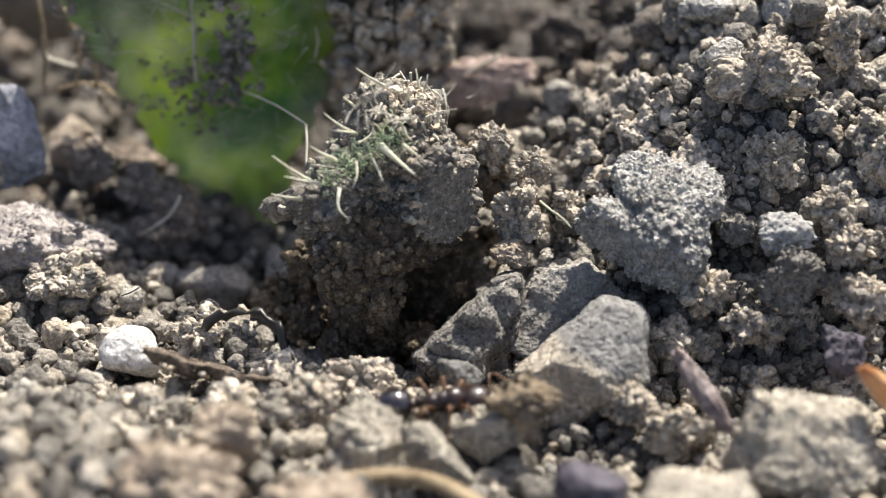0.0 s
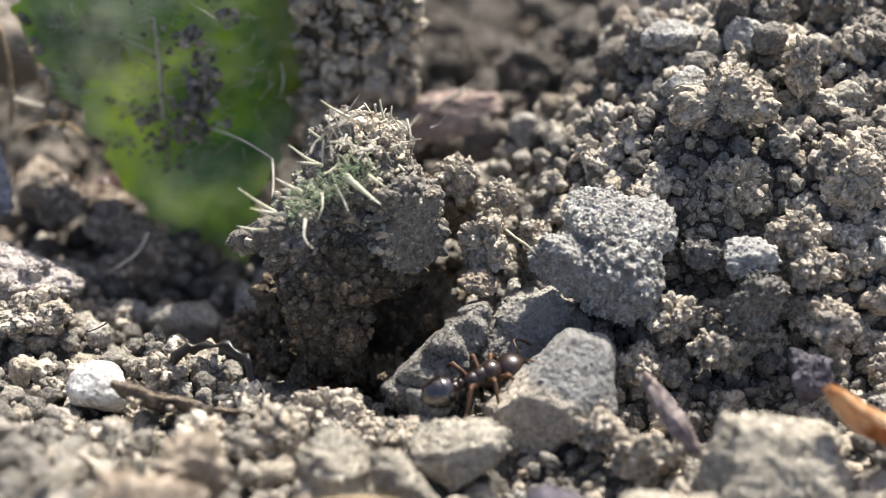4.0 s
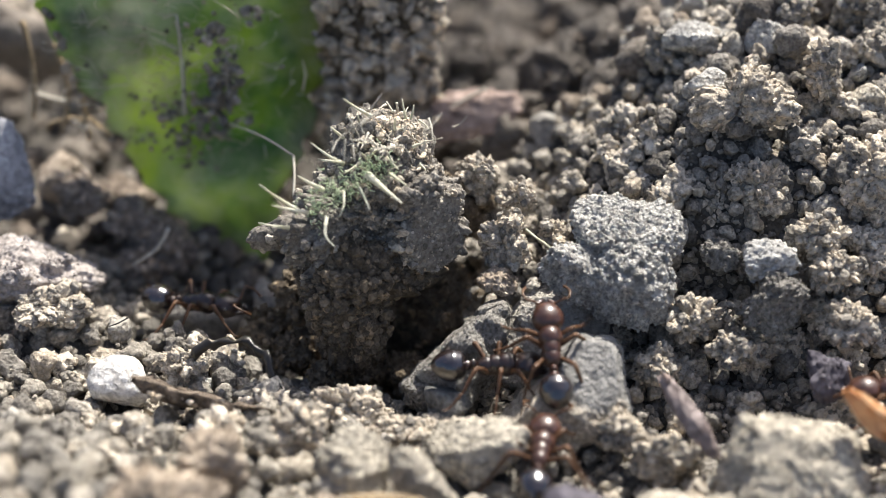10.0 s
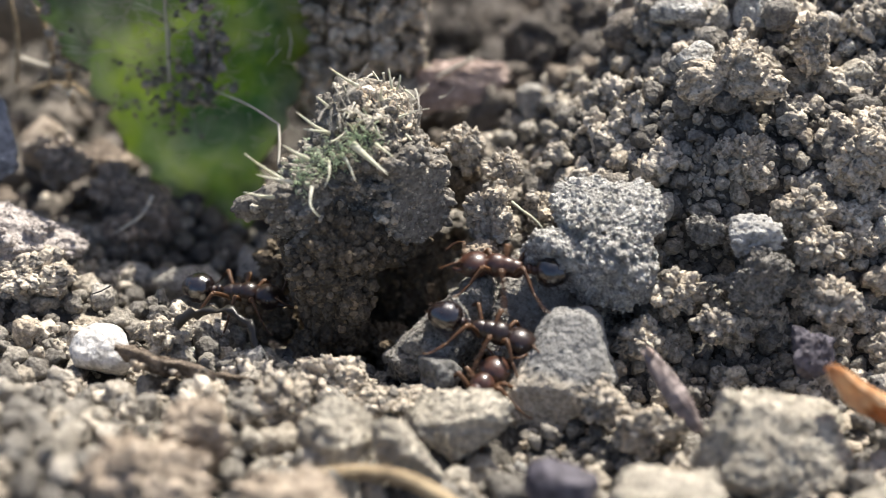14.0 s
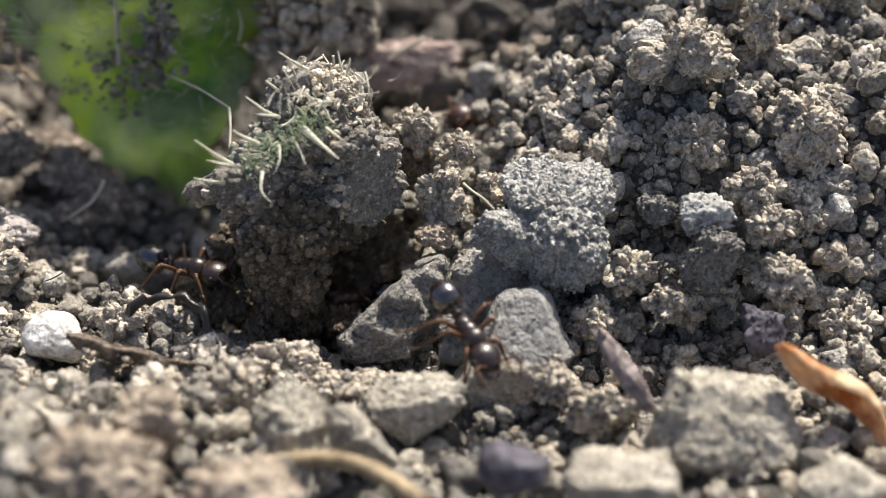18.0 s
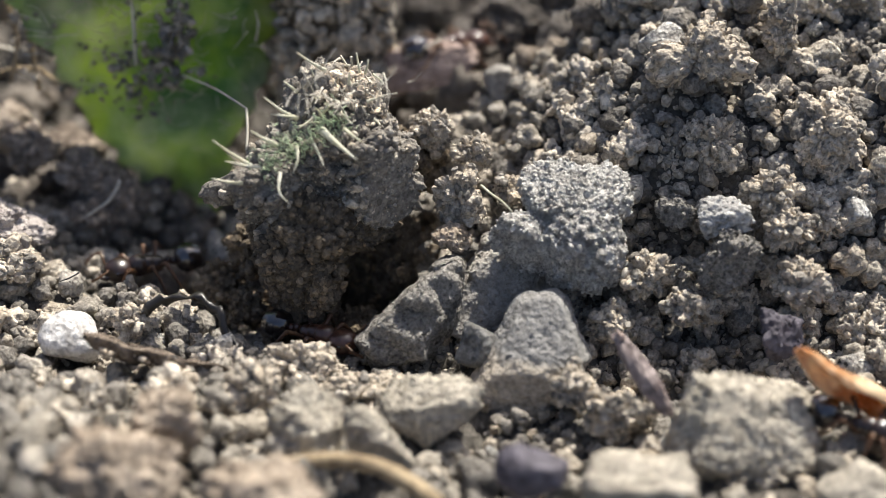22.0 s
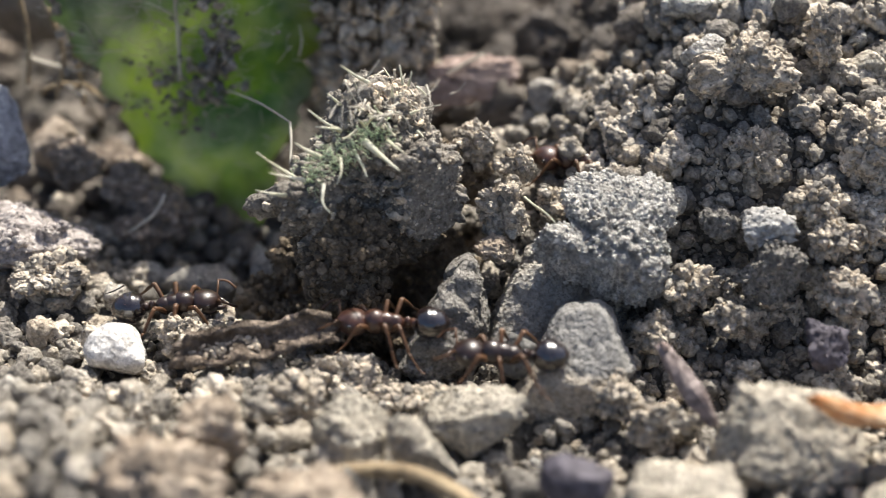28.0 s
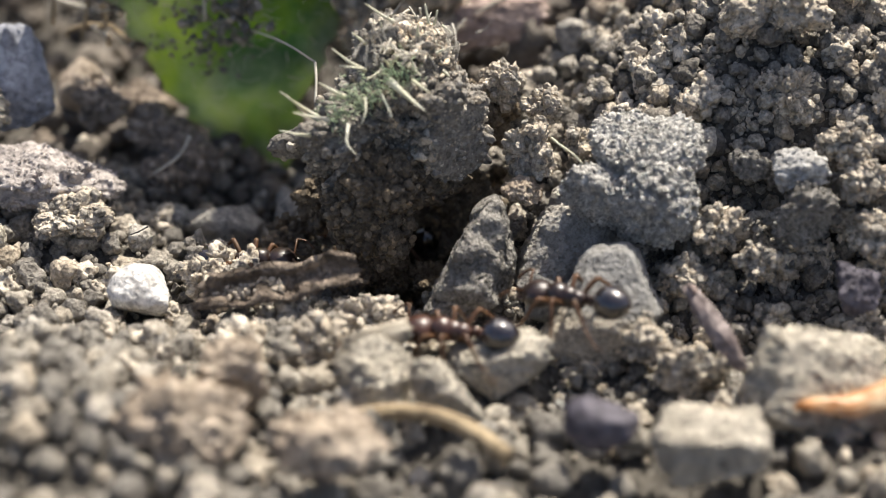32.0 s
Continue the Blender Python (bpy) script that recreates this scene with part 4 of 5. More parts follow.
for k, (dx, dy, z) in enumerate(((-1.6, -0.9, 0.55), (0.3, -1.2, 0.5), (1.5, -0.7, 0.45), (-0.4, -0.2, 0.6), (-2.6, -0.3, 0.6))):
    c = np.array((-17.13, 3.68, -2.66)) + np.array((dx, dy, 0.25))
    lump(c, (z * 1.2, z, z * 0.8), 280 + k, "pinkish-grey crumbs lying on the clay slab", mat=PINK)
# Both back stones take the darkened far-soil colour for their partial shade.
stone("back_stone", (-23.28, 17.98, 0.08), (1.9, 1.3, 1.35), 264, SHADEDFARSOIL, "grey-brown angular stone on far soil, colour darkened for shade", (0, -12, 0), 8)
stone("back_stone", (-20.56, 22.51, -0.14), (2.7, 2.0, 2.1), 265, SHADEDFARSOIL, "large brown stone on far soil, colour darkened for shade", (0, 25, 0), 7)
stone("brown_stone", (-17.38, 12.95, -3.33), (1.35, 1.1, 1.5), 266, TAN, "brown pebble in the shade of the leaf", (0, 0, 0), 6)
stone("brown_stone", (-14.33, 11.69, -3.57), (1.4, 1.1, 1.25), 267, BARK, "dark brown pebble in the shade of the leaf", (0, 0, 0), 6)
stone("grey_rock", (-10.10, 5.22, -6.16), (1.9, 1.3, 1.35), 268, ROCK, "grey rock in the hollow under the leaf", (0, -8, 0), 8)
stone("grey_rock", (-7.03, 5.12, -5.27), (0.95, 0.9, 0.95), 269, ROCK, "small grey rock in the hollow", (0, 0, 0), 7)
stone("pale_pebble", (-18.55, -0.62, -3.17), (1.0, 0.8, 0.8), 270, BUFF, "pale pebble on the near mound", (0, 0, 0), 6)
lump((-15.54, 1.11, -3.23), (1.5, 1.1, 0.7), 271, "grey crumbly clod beside the clay slab")
lump((-21.65, 23.68, -0.20), (2.2, 1.6, 1.8), 272, "brown clod on far soil")

# scattered crumbs and pebbles, each a thing
rc = np.random.default_rng(21)
CR = [mesh_of("crumb", *crumbly((0.62, 0.55, 0.5), 300 + k, 30, (0.05, 0.16), 4, 0.3), CLOD) for k in range(8)]
PB = [mesh_of("pebble", *boulder((0.6, 0.52, 0.45), 320 + k, 7, 0.07, 3), (ROCK, BUFF, GREY, BUFF)[k % 4]) for k in range(8)]
p, nrm = scatter(260, (-19, 20, -11, 12), rc)
for k in range(len(p)):
    size = rc.uniform(0.7, 1.45)
    crumb = rc.uniform() < 0.68
    if -3.5 < p[k][0] < 7.5 and -8 < p[k][1] < 1.2:
        size *= 0.45
    ob = put("soil_crumb" if crumb else "pebble", (CR if crumb else PB)[rc.integers(0, 8)], p[k] + nrm[k] * 0.22 * size, rc.uniform(0, 360, 3), None,
             "small crumbly lump of dry soil" if crumb else "small angular grey-beige pebble", "soil crumb" if crumb else "pebble", "loose crumbs" if crumb else "loose pebbles")
    ob.scale = (size, size, size)

p, nrm = scatter(70, (6, 21, -3, 8), rc)
for k in range(len(p)):
    size = rc.uniform(0.8, 1.4)
    ob = put("soil_crumb", CR[rc.integers(0, 8)], p[k] + nrm[k] * 0.25 * size, rc.uniform(0, 360, 3), None,
             "rough crumbly lump of soil on the slope", "soil crumb", "loose crumbs")
    ob.scale = (size, size, size)

# ---- plant: a hairy leaf and its soil-crusted stem ----
LB = (-8.67, 10.9, -9.2)
NH, NW = 90, 40
hh, ww = np.meshgrid(np.linspace(0, 1, NH), np.linspace(-1, 1, NW), indexing="ij")
up = hh * 20.5
half = 0.4 + 6.6 * (1 - np.exp(-(up / 10) ** 1.4))
half = half * np.sqrt(np.clip(1 - (np.maximum(up - 16.0, 0) / 4.6) ** 2, 0.02, 1))
edge = np.stack([np.sign(ww).ravel() * 9, 0 * up.ravel(), up.ravel()], 1)
half = half + 1.0 * (fbm(edge, 0.45, 4, 21, 0.6)).reshape(up.shape) * np.abs(ww) * np.clip(up / 4, 0, 1)
lx = ww * half - 0.15 * up
ly = 0.03 * (ww * half) ** 2 + 0.4 * ww
lp = np.stack([lx, ly, up], -1).reshape(-1, 3)
lp[:, 1] += 0.5 * fbm(lp, 0.3, 4, 8)
idx = np.arange(NH * NW).reshape(NH, NW)
q = np.stack([idx[:-1, :-1], idx[1:, :-1], idx[1:, 1:], idx[:-1, 1:]], -1).reshape(-1, 4)
leaf = put("plant_leaf", mesh_of("plant_leaf", lp, q, LEAF), LB, label="broad hairy green leaf standing in soil", category="leaf")
so = leaf.modifiers.new("thickness", "SOLIDIFY")
so.thickness = 0.25 * MM


def hair(name, points, r0, r1, parent, mat=WEB, label=""):
    o = np.array([c / MM for c in parent.location])
    put(name, mesh_of(name, *tube(np.array(points) - o, r0, r1, 6), mat), parent=parent, label=label)


hair("hair", [(-10.99, 9.75, 1.30), (-10.97, 9.99, 3.67), (-11.04, 10.17, 5.70)], 0.09, 0.06, leaf)
hair("hair", [(-11.04, 10.17, 5.70), (-11.30, 10.06, 5.71), (-11.65, 10.09, 5.55)], 0.05, 0.03, leaf)
hair("hair", [(-11.13, 10.03, 4.16), (-11.53, 9.98, 4.49), (-12.24, 10.11, 4.74)], 0.05, 0.03, leaf)
hair("hair", [(-9.08, 9.58, 0.98), (-7.30, 6.56, 1.70), (-5.96, 5.11, 1.52)], 0.05, 0.05, leaf)
hair("hair", [(-5.96, 5.11, 1.52), (-5.88, 4.40, 1.03), (-5.89, 3.61, 0.40)], 0.06, 0.05, leaf)
hair("hair", [(-9.28, 10.03, 3.96), (-8.86, 9.91, 4.36), (-8.46, 10.05, 4.21)], 0.05, 0.02, leaf)
hair("hair", [(-5.92, 10.24, 2.22), (-5.77, 10.18, 2.95), (-5.87, 10.30, 3.60)], 0.06, 0.02, leaf)
lo = np.array(LB)
spots = []
for c, sp, n, rr in (((-9.33, 10.10, 2.59), (0.35, 0.2, 0.75), 70, 0.26), ((-9.70, 10.02, 1.58), (0.4, 0.2, 0.5), 40, 0.28), ((-11.74, 10.22, 1.34), (0.2, 0.1, 0.2), 10, 0.24),
                     ((-9.59, 10.32, 4.92), (0.2, 0.15, 0.2), 14, 0.3), ((-8.19, 9.95, 1.03), (0.1, 0.1, 0.1), 3, 0.26), ((-7.93, 10.43, 5.78), (0.4, 0.1, 0.5), 9, 0.25),
                     ((-10.62, 9.96, 0.41), (0.5, 0.15, 0.5), 18, 0.2), ((-11.11, 9.96, 0.41), (1.1, 0.15, 0.9), 90, 0.17), ((-14.09, 11.25, 4.98), (1.6, 0.2, 0.8), 60, 0.26), ((-15.27, 11.40, 3.11), (0.7, 0.2, 1.4), 50, 0.26), ((-10.50, 10.46, 4.76), (2.4, 0.2, 2.0), 45, 0.15)):
    spots.append(grains(np.array(c) - lo + rs.normal(size=(n, 3)) * np.array(sp), rs.uniform(0.5, 1.0, n) * rr, 2, rs))
put("soil_specks", mesh_of("soil_specks", *joined(spots), CRUMB), parent=leaf, kind="stuff", label="soil crumbs stuck on the leaf")
wisp = []
for _ in range(330):
    c = np.array((-10.76, 10.29, 2.52)) - lo + rs.normal(size=3) * np.array([2.4, 0.3, 2.6])
    d = rs.normal(size=3) * np.array([0.7, 0.2, 0.5])
    wisp.append(tube([c, c + d * 0.5 + rs.normal(size=3) * 0.15, c + d], rs.uniform(0.012, 0.032), 0.01, 4))
put("leaf_down", mesh_of("leaf_down", *joined(wisp), WEB), parent=leaf, kind="stuff", label="fine whitish down")

SB = (-2.93, 13.05, 7.5)
stem = put("crusted_stem", mesh_of("crusted_stem", *boulder((2.75, 1.6, 14.0), 401, 3, 0.03, 5, 0.06), DARKCLOD), SB,
           label="thick plant stem crusted with flaky soil grains", category="stem")
ang, hi = rs.uniform(math.pi, 2 * math.pi, 1500), rs.uniform(-13, 2, 1500)
ring = np.sqrt(np.maximum(1 - (hi / 14.0) ** 2, 0.05))
put("crust", mesh_of("crust", *grains(np.stack([2.85 * ring * np.cos(ang), 1.65 * ring * np.sin(ang), hi], 1) + rs.normal(size=(1500, 3)) * 0.2,
                                      0.12 + 0.30 * rs.uniform(0, 1, 1500) ** 1.5, 2, rs, (0.4, 1.3)), CRUST), parent=stem, kind="stuff", label="flaky pale soil grains")


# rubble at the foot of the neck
# Darkened brown again: shade around the hole's foot is in the colour.
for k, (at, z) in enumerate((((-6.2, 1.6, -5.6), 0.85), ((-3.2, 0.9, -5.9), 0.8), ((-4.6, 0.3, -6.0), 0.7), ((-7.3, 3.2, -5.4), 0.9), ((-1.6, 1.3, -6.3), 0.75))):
    lump(at, (z * 1.1, z, z), 600 + k, "brown clod at the foot of the neck, colour darkened for shade", mat=DARKCLOD, level=5)
lump((-5.9, 2.9, -3.6), (0.9, 0.8, 1.2), 610, "brown clod leaning on the neck, colour darkened for shade", mat=DARKCLOD, level=5)

# ---- plant litter ----
def litter(name, points, r0, r1, mat, label, category, sides=8, wrinkle=0.0):
    o = np.array(points[len(points) // 2])
    v, f = tube(np.array(points) - o, r0, r1, sides)
    if wrinkle:
        v = v + (wrinkle * fbm(v, 2.5, 3, 12))[:, None] * np.array([0.4, 0.6, 1.0])
    return put(name, mesh_of(name, v, f, mat), o, label=label, category=category)


litter("dry_stalk", [(-4.09, -10.87, -4.01), (-2.37, -11.15, -3.58), (-0.87, -11.59, -3.44), (0.33, -12.37, -3.50), (1.41, -13.28, -3.80)], 0.26, 0.3, STICK, "curved tan dry stalk half buried in soil", "stalk")
black_root = litter("black_rootlet", [(-9.03, -2.35, -3.57), (-8.19, -2.30, -3.05), (-7.10, -2.43, -2.87), (-6.27, -2.78, -3.10), (-6.00, -3.28, -3.61), (-5.60, -3.80, -4.16)], 0.17, 0.13, CHAR, "curled black rootlet lying beside the hole", "rootlet", wrinkle=0.2)
litter("straw", [(-18.26, 13.01, 1.04), (-17.43, 12.88, 0.80), (-16.49, 12.79, 0.62)], 0.13, 0.07, WEB, "short pale straw on far soil", "straw")
litter("straw", [(-11.61, 7.03, -2.76), (-12.04, 6.37, -3.36), (-13.06, 5.85, -3.90)], 0.09, 0.05, WEB, "curved pale rootlet under the leaf", "rootlet")
litter("straw", [(2.03, 12.58, 1.30), (1.16, 12.37, 0.90), (0.40, 12.17, 0.53)], 0.09, 0.04, WEB, "thin pale straw beside the bark flake", "straw")
for pts in (((-18.2, 12.6, 4.6), (-17.9, 12.3, 2.4), (-18.1, 12.0, 0.2)), ((-16.9, 12.4, 3.6), (-16.4, 12.1, 1.6), (-16.9, 11.8, -0.4)), ((-15.3, 12.2, 4.9), (-15.9, 12.0, 2.6), (-15.6, 11.6, -0.6)),
            ((-17.6, 12.2, -0.3), (-16.0, 12.0, 0.2), (-14.6, 11.7, -0.5))):
    litter("dry_stalk", pts, 0.13, 0.09, STICK, "thin brown dry stalk beside the leaf", "stalk", 6, 0.08)
litter("thread", [(3.25, 0.31, 0.59), (3.59, -0.18, 0.51), (4.01, -0.50, 0.34), (4.39, -0.68, -0.00)], 0.05, 0.03, STRAW, "short white thread curling from a clod", "thread")
litter("thread", [(-12.26, 0.06, -3.08), (-12.55, -0.29, -3.10), (-12.92, -0.35, -3.22)], 0.04, 0.02, CHAR, "short dark hair on crumbs", "hair")


def bark_piece(name, length, radius, mat, label, seed, arc=200, taper=0.25, bend=0.0, category="bark", thick=0.16, wave=0.0, ragged=0.05, bumpy=0.10):
    """A curled strip: part of a tube with thickness, along local x."""
    n, k = 40, 16
    s, a = np.meshgrid(np.linspace(-1, 1, n), np.radians(np.linspace(90 - arc / 2, 90 + arc / 2, k)), indexing="ij")
    rad = radius * (1 - taper * np.abs(s) ** 2.5)
    out = []
    for r in (rad, rad - thick):
        out.append(np.stack([s * length / 2 + 0 * a, np.cos(a) * r, np.sin(a) * r - bend * s ** 2 + wave * np.sin(4.0 * s)], -1))
    v = np.concatenate([o.reshape(-1, 3) for o in out])
    v = v + (bumpy * fbm(v, 1.2, 4, seed) + 0.05 * fbm(v * np.array([0.5, 2, 2]), 3.0, 2, seed + 5))[:, None] * np.array([0.6, 1, 1])
    v[:, 0] *= 1 + ragged * fbm(v * np.array([0.3, 1, 1]), 3.0, 3, seed + 3)
    i = np.arange(n * k).reshape(n, k)
    top = np.stack([i[:-1, :-1], i[:-1, 1:], i[1:, 1:], i[1:, :-1]], -1).reshape(-1, 4)
    low = top[:, ::-1] + n * k
    rim = []
    loop = list(i[:, 0]) + list(i[-1, 1:]) + list(i[-2::-1, -1]) + list(i[0, -2:0:-1])
    for a0, b0 in zip(loop, loop[1:] + loop[:1]):
        rim.append((a0, b0, b0 + n * k, a0 + n * k))
    return put(name, mesh_of(name, v, np.concatenate([top, low, np.array(rim)]), mat), label=label, category=category)


twig = bark_piece("twig_bark", 5.6, 0.78, BARK, "dark curled strip of twig bark", 31, arc=150, ragged=0.16, thick=0.26, bumpy=0.15)
put("crust", mesh_of("crust", *grains(np.stack([rs.uniform(-2.4, 0.2, 260), rs.normal(size=260) * 0.25, 0.54 + rs.normal(size=260) * 0.06], 1), rs.uniform(0.04, 0.16, 260), 1, rs), CRUST), parent=twig, kind="stuff", label="pale crumbs stuck on the bark")
twig.matrix_basis = pose(0, 0, 0)
flake = bark_piece("bark_flake", 3.5, 0.62, FLAKE, "grey-brown curved bark flake standing in soil", 33, arc=85, taper=0.6, thick=0.12, ragged=0.08, bumpy=0.05)
tip, foot = Vector((7.99, -5.35, -2.51)), Vector((9.64, -7.65, -4.32))
along = (foot - tip).normalized()
face = Vector((-0.35, -0.55, 0.75))
face = (face - along * face.dot(along)).normalized()
flake.matrix_basis = Matrix.Translation((tip + foot) * 0.5 * MM) @ Matrix((along, face.cross(along), face)).transposed().to_4x4()
put("bark_tip", mesh_of("bark_tip", *boulder((0.28, 0.14, 0.3), 35, 5, 0.05, 3), RUST), (-1.55, 0.1, 0.35), parent=flake, label="red-brown tip")
husk = bark_piece("seed_husk", 6.0, 0.60, HUSK, "glossy orange-brown curled seed husk", 37, arc=230, taper=0.7, bend=0.4, wave=0.28, category="husk", thick=0.1)
seed = put("seed_pod", mesh_of("seed_pod", *boulder((1.75, 0.58, 0.55), 39, 4, 0.10, 4, 0.10), PODSKIN), label="grey-beige spindle-shaped seed carried by an ant", category="seed")
load = put("carried_clod", mesh_of("carried_clod", *crumbly((1.1, 0.9, 0.95), 41, 80), DARKCLOD), label="dark soil clod carried by an ant", category="soil clod")

# ---- ants ----
def egg(size, at, seed, level=3, taper=0.0):
    v, f = BALLS[level]
    v = v * np.array(size) * (1 + taper * v[:, :1] * np.array([[0, 1, 1]])) + np.array(at)
    return v, f


def mirrored(points, side):
    return [(x, y * side, z) for x, y, z in points]


ANT_MESH = {}


def ant_mesh(name, pieces, mat):
    key = (name, mat.name)
    if key not in ANT_MESH:
        ANT_MESH[key] = mesh_of(name, *joined(pieces()), mat)
    return ANT_MESH[key]


LEGS = {"front": [(0.45, 0.24, -0.14), (0.75, 0.80, 0.28), (1.15, 1.05, -0.35), (1.55, 1.30, -0.78), (1.75, 1.38, -0.80)],
        "middle": [(0.05, 0.25, -0.15), (0.10, 0.95, 0.42), (-0.05, 1.45, -0.35), (-0.12, 1.85, -0.78), (-0.15, 2.05, -0.80)],
        "hind": [(-0.35, 0.23, -0.13), (-0.80, 0.90, 0.45), (-1.30, 1.35, -0.30), (-1.80, 1.65, -0.78), (-2.05, 1.75, -0.80)]}


def leg_pieces(points):
    hip = points[0]
    p = [tuple(np.array(q) - np.array(hip)) for q in points]
    return [tube([p[0], tuple(np.array(p[0]) * 0.5 + np.array(p[1]) * 0.5 + np.array([0, 0, 0.05])), p[1]], 0.085, 0.10, 7),
            tube([p[1], tuple(np.array(p[1]) * 0.45 + np.array(p[2]) * 0.55 + np.array([0, 0, 0.03])), p[2]], 0.085, 0.055, 7), tube([p[2], p[3], p[4]], 0.05, 0.025, 6)]


def banded(size, at):
    """A gaster with overlapping rings."""
    v, f = BALLS[5]
    ring = 0.035 * np.mod(-v[:, 0] * 2.2 + 0.3, 1.0)
    return v * (1 + ring - 0.015)[:, None] * np.array(size) * (1 + 0.16 * v[:, :1] * np.array([[0, 1, 1]])) + np.array(at), f


def ant(label, hue=HEADDARK):
    """An ant under 5 mm long, facing local x: an Empty at its thorax with its parts."""
    body = new("ant")
    tagged(body, label, "ant", "ants at the nest")

    def limb(name, mesh, at, parent, label=""):
        return put(name, mesh, at, parent=parent, label=label)

    limb("thorax", ant_mesh("thorax", lambda: [egg((0.48, 0.46, 0.47), (0.36, 0, 0.08), 1, 4), egg((0.50, 0.36, 0.40), (0.0, 0, 0.05), 2, 4),
                                               egg((0.42, 0.34, 0.37), (-0.36, 0, 0.0), 3, 4)], hue), (0, 0, 0), body, "dark brown thorax" if hue is HEADDARK else "red-brown thorax")
    limb("waist", ant_mesh("waist", lambda: [tube([(-0.68, 0, -0.06), (-1.15, 0, -0.02)], 0.10, 0.12, 8), egg((0.15, 0.16, 0.22), (-0.88, 0, 0.06), 4),
                                             egg((0.17, 0.20, 0.20), (-1.12, 0, 0.02), 5)], hue), (0, 0, 0), body)
    gaster = limb("gaster", ant_mesh("gaster", lambda: [banded((0.68, 0.62, 0.60), (-0.58, 0, 0.0))], ANTBLACK), (-1.2, 0, 0.03), body, "shiny black gaster")
    rr = np.random.default_rng(3)
    bristles = []
    for _ in range(60):
        d = rr.normal(size=3)
        d /= np.linalg.norm(d)
        base = d * np.array([0.68, 0.62, 0.60]) + np.array([-0.58, 0, 0])
        bristles.append(tube([base * 0.99, base + d * 0.07, base + d * 0.15 + np.array([-0.05, 0, 0])], 0.008, 0.004, 3))
    limb("bristles", ANT_MESH.setdefault("bristles", mesh_of("bristles", *joined(bristles), ANTLEG)), (0, 0, 0), gaster)
    head = limb("head", ant_mesh("head", lambda: [egg((0.60, 0.60, 0.50), (0.42, 0, 0), 7, 4, -0.10), egg((0.44, 0.58, 0.48), (0.25, 0, 0.0), 7, 4)], hue), (0.78, 0, 0.02), body)
    for side in (1, -1):
        limb("eye", ant_mesh("eye", lambda: [egg((0.09, 0.05, 0.09), (0, 0, 0), 8, 2)], ANTBLACK), (0.50, 0.56 * side, 0.12), head)
        limb("mandible", ant_mesh("mandible%d" % side, lambda: [tube(mirrored([(0.80, 0.28, -0.1), (1.06, 0.28, -0.13), (1.20, 0.08, -0.15)], side), 0.13, 0.04, 7)], hue), (0, 0, 0), head)
        limb("antenna", ant_mesh("antenna%d" % side, lambda: [tube(mirrored([(0.84, 0.16, 0.08), (0.92, 0.50, 0.38), (0.95, 0.80, 0.50)], side), 0.04, 0.045, 6),
                                                              tube(mirrored([(0.95, 0.80, 0.50), (1.3, 0.88, 0.36), (1.62, 0.72, 0.10)], side), 0.04, 0.06, 6)], ANTLEG), (0, 0, 0), head, "elbowed antenna")
        for which, pts in LEGS.items():
            limb("leg", ant_mesh("%s%d" % (which, side), lambda: leg_pieces(mirrored(pts, side)), ANTLEG), mirrored(pts, side)[0], body)
    return body


def rows_mm(rows):
    return [(t, pose(x * MM, y * MM, z * MM, rx, ry, rz)) for t, x, y, z, rx, ry, rz in rows]


def march(body, rows, busy, size=1.0):
    """Carry an ant along its way and swing its legs while it walks: busy lists (start, end, seconds for a stride)."""
    walk(body, rows_mm(rows))
    legs = [c for c in body.children if c.name.split(".")[0] == "leg"]
    for k, leg in enumerate(legs):
        hip = Vector(leg.location)
        phase = (k % 2) * math.pi
        keys = [(0.0, pose(*hip))]
        for start, end, stride in busy:
            n = max(2, int((end - start) / (stride / 4)))
            for j in range(n + 1):
                t = start + (end - start) * j / n
                a = 0 if j in (0, n) else math.sin(phase + 2 * math.pi * (t - start) / stride)
                b = 0 if j in (0, n) else math.cos(phase + 2 * math.pi * (t - start) / stride)
                keys.append((round(t, 3), pose(*hip, 8 * max(b, 0) * (1 if hip.y > 0 else -1), 0, 17 * a)))
        if keys[-1][0] < 32:
            keys.append((32.0, pose(*hip)))
        walk(leg, [kk for i, kk in enumerate(keys) if i == 0 or frame(kk[0]) > frame(keys[i - 1][0])])


ant_a = ant("dark brown ant with a shiny black gaster tugging stones")
ant_c = ant("red-brown ant hurrying over the rim of the hole", HEADRED)
ant_e = ant("red-brown ant carrying a seed from the nest", HEADRED)
ant_g = ant("red-brown ant climbing over the stones", HEADRED)
ant_d = ant("dark ant lingering in the hollow under the leaf")
ant_k = ant("reddish ant running on far soil", HEADRED)


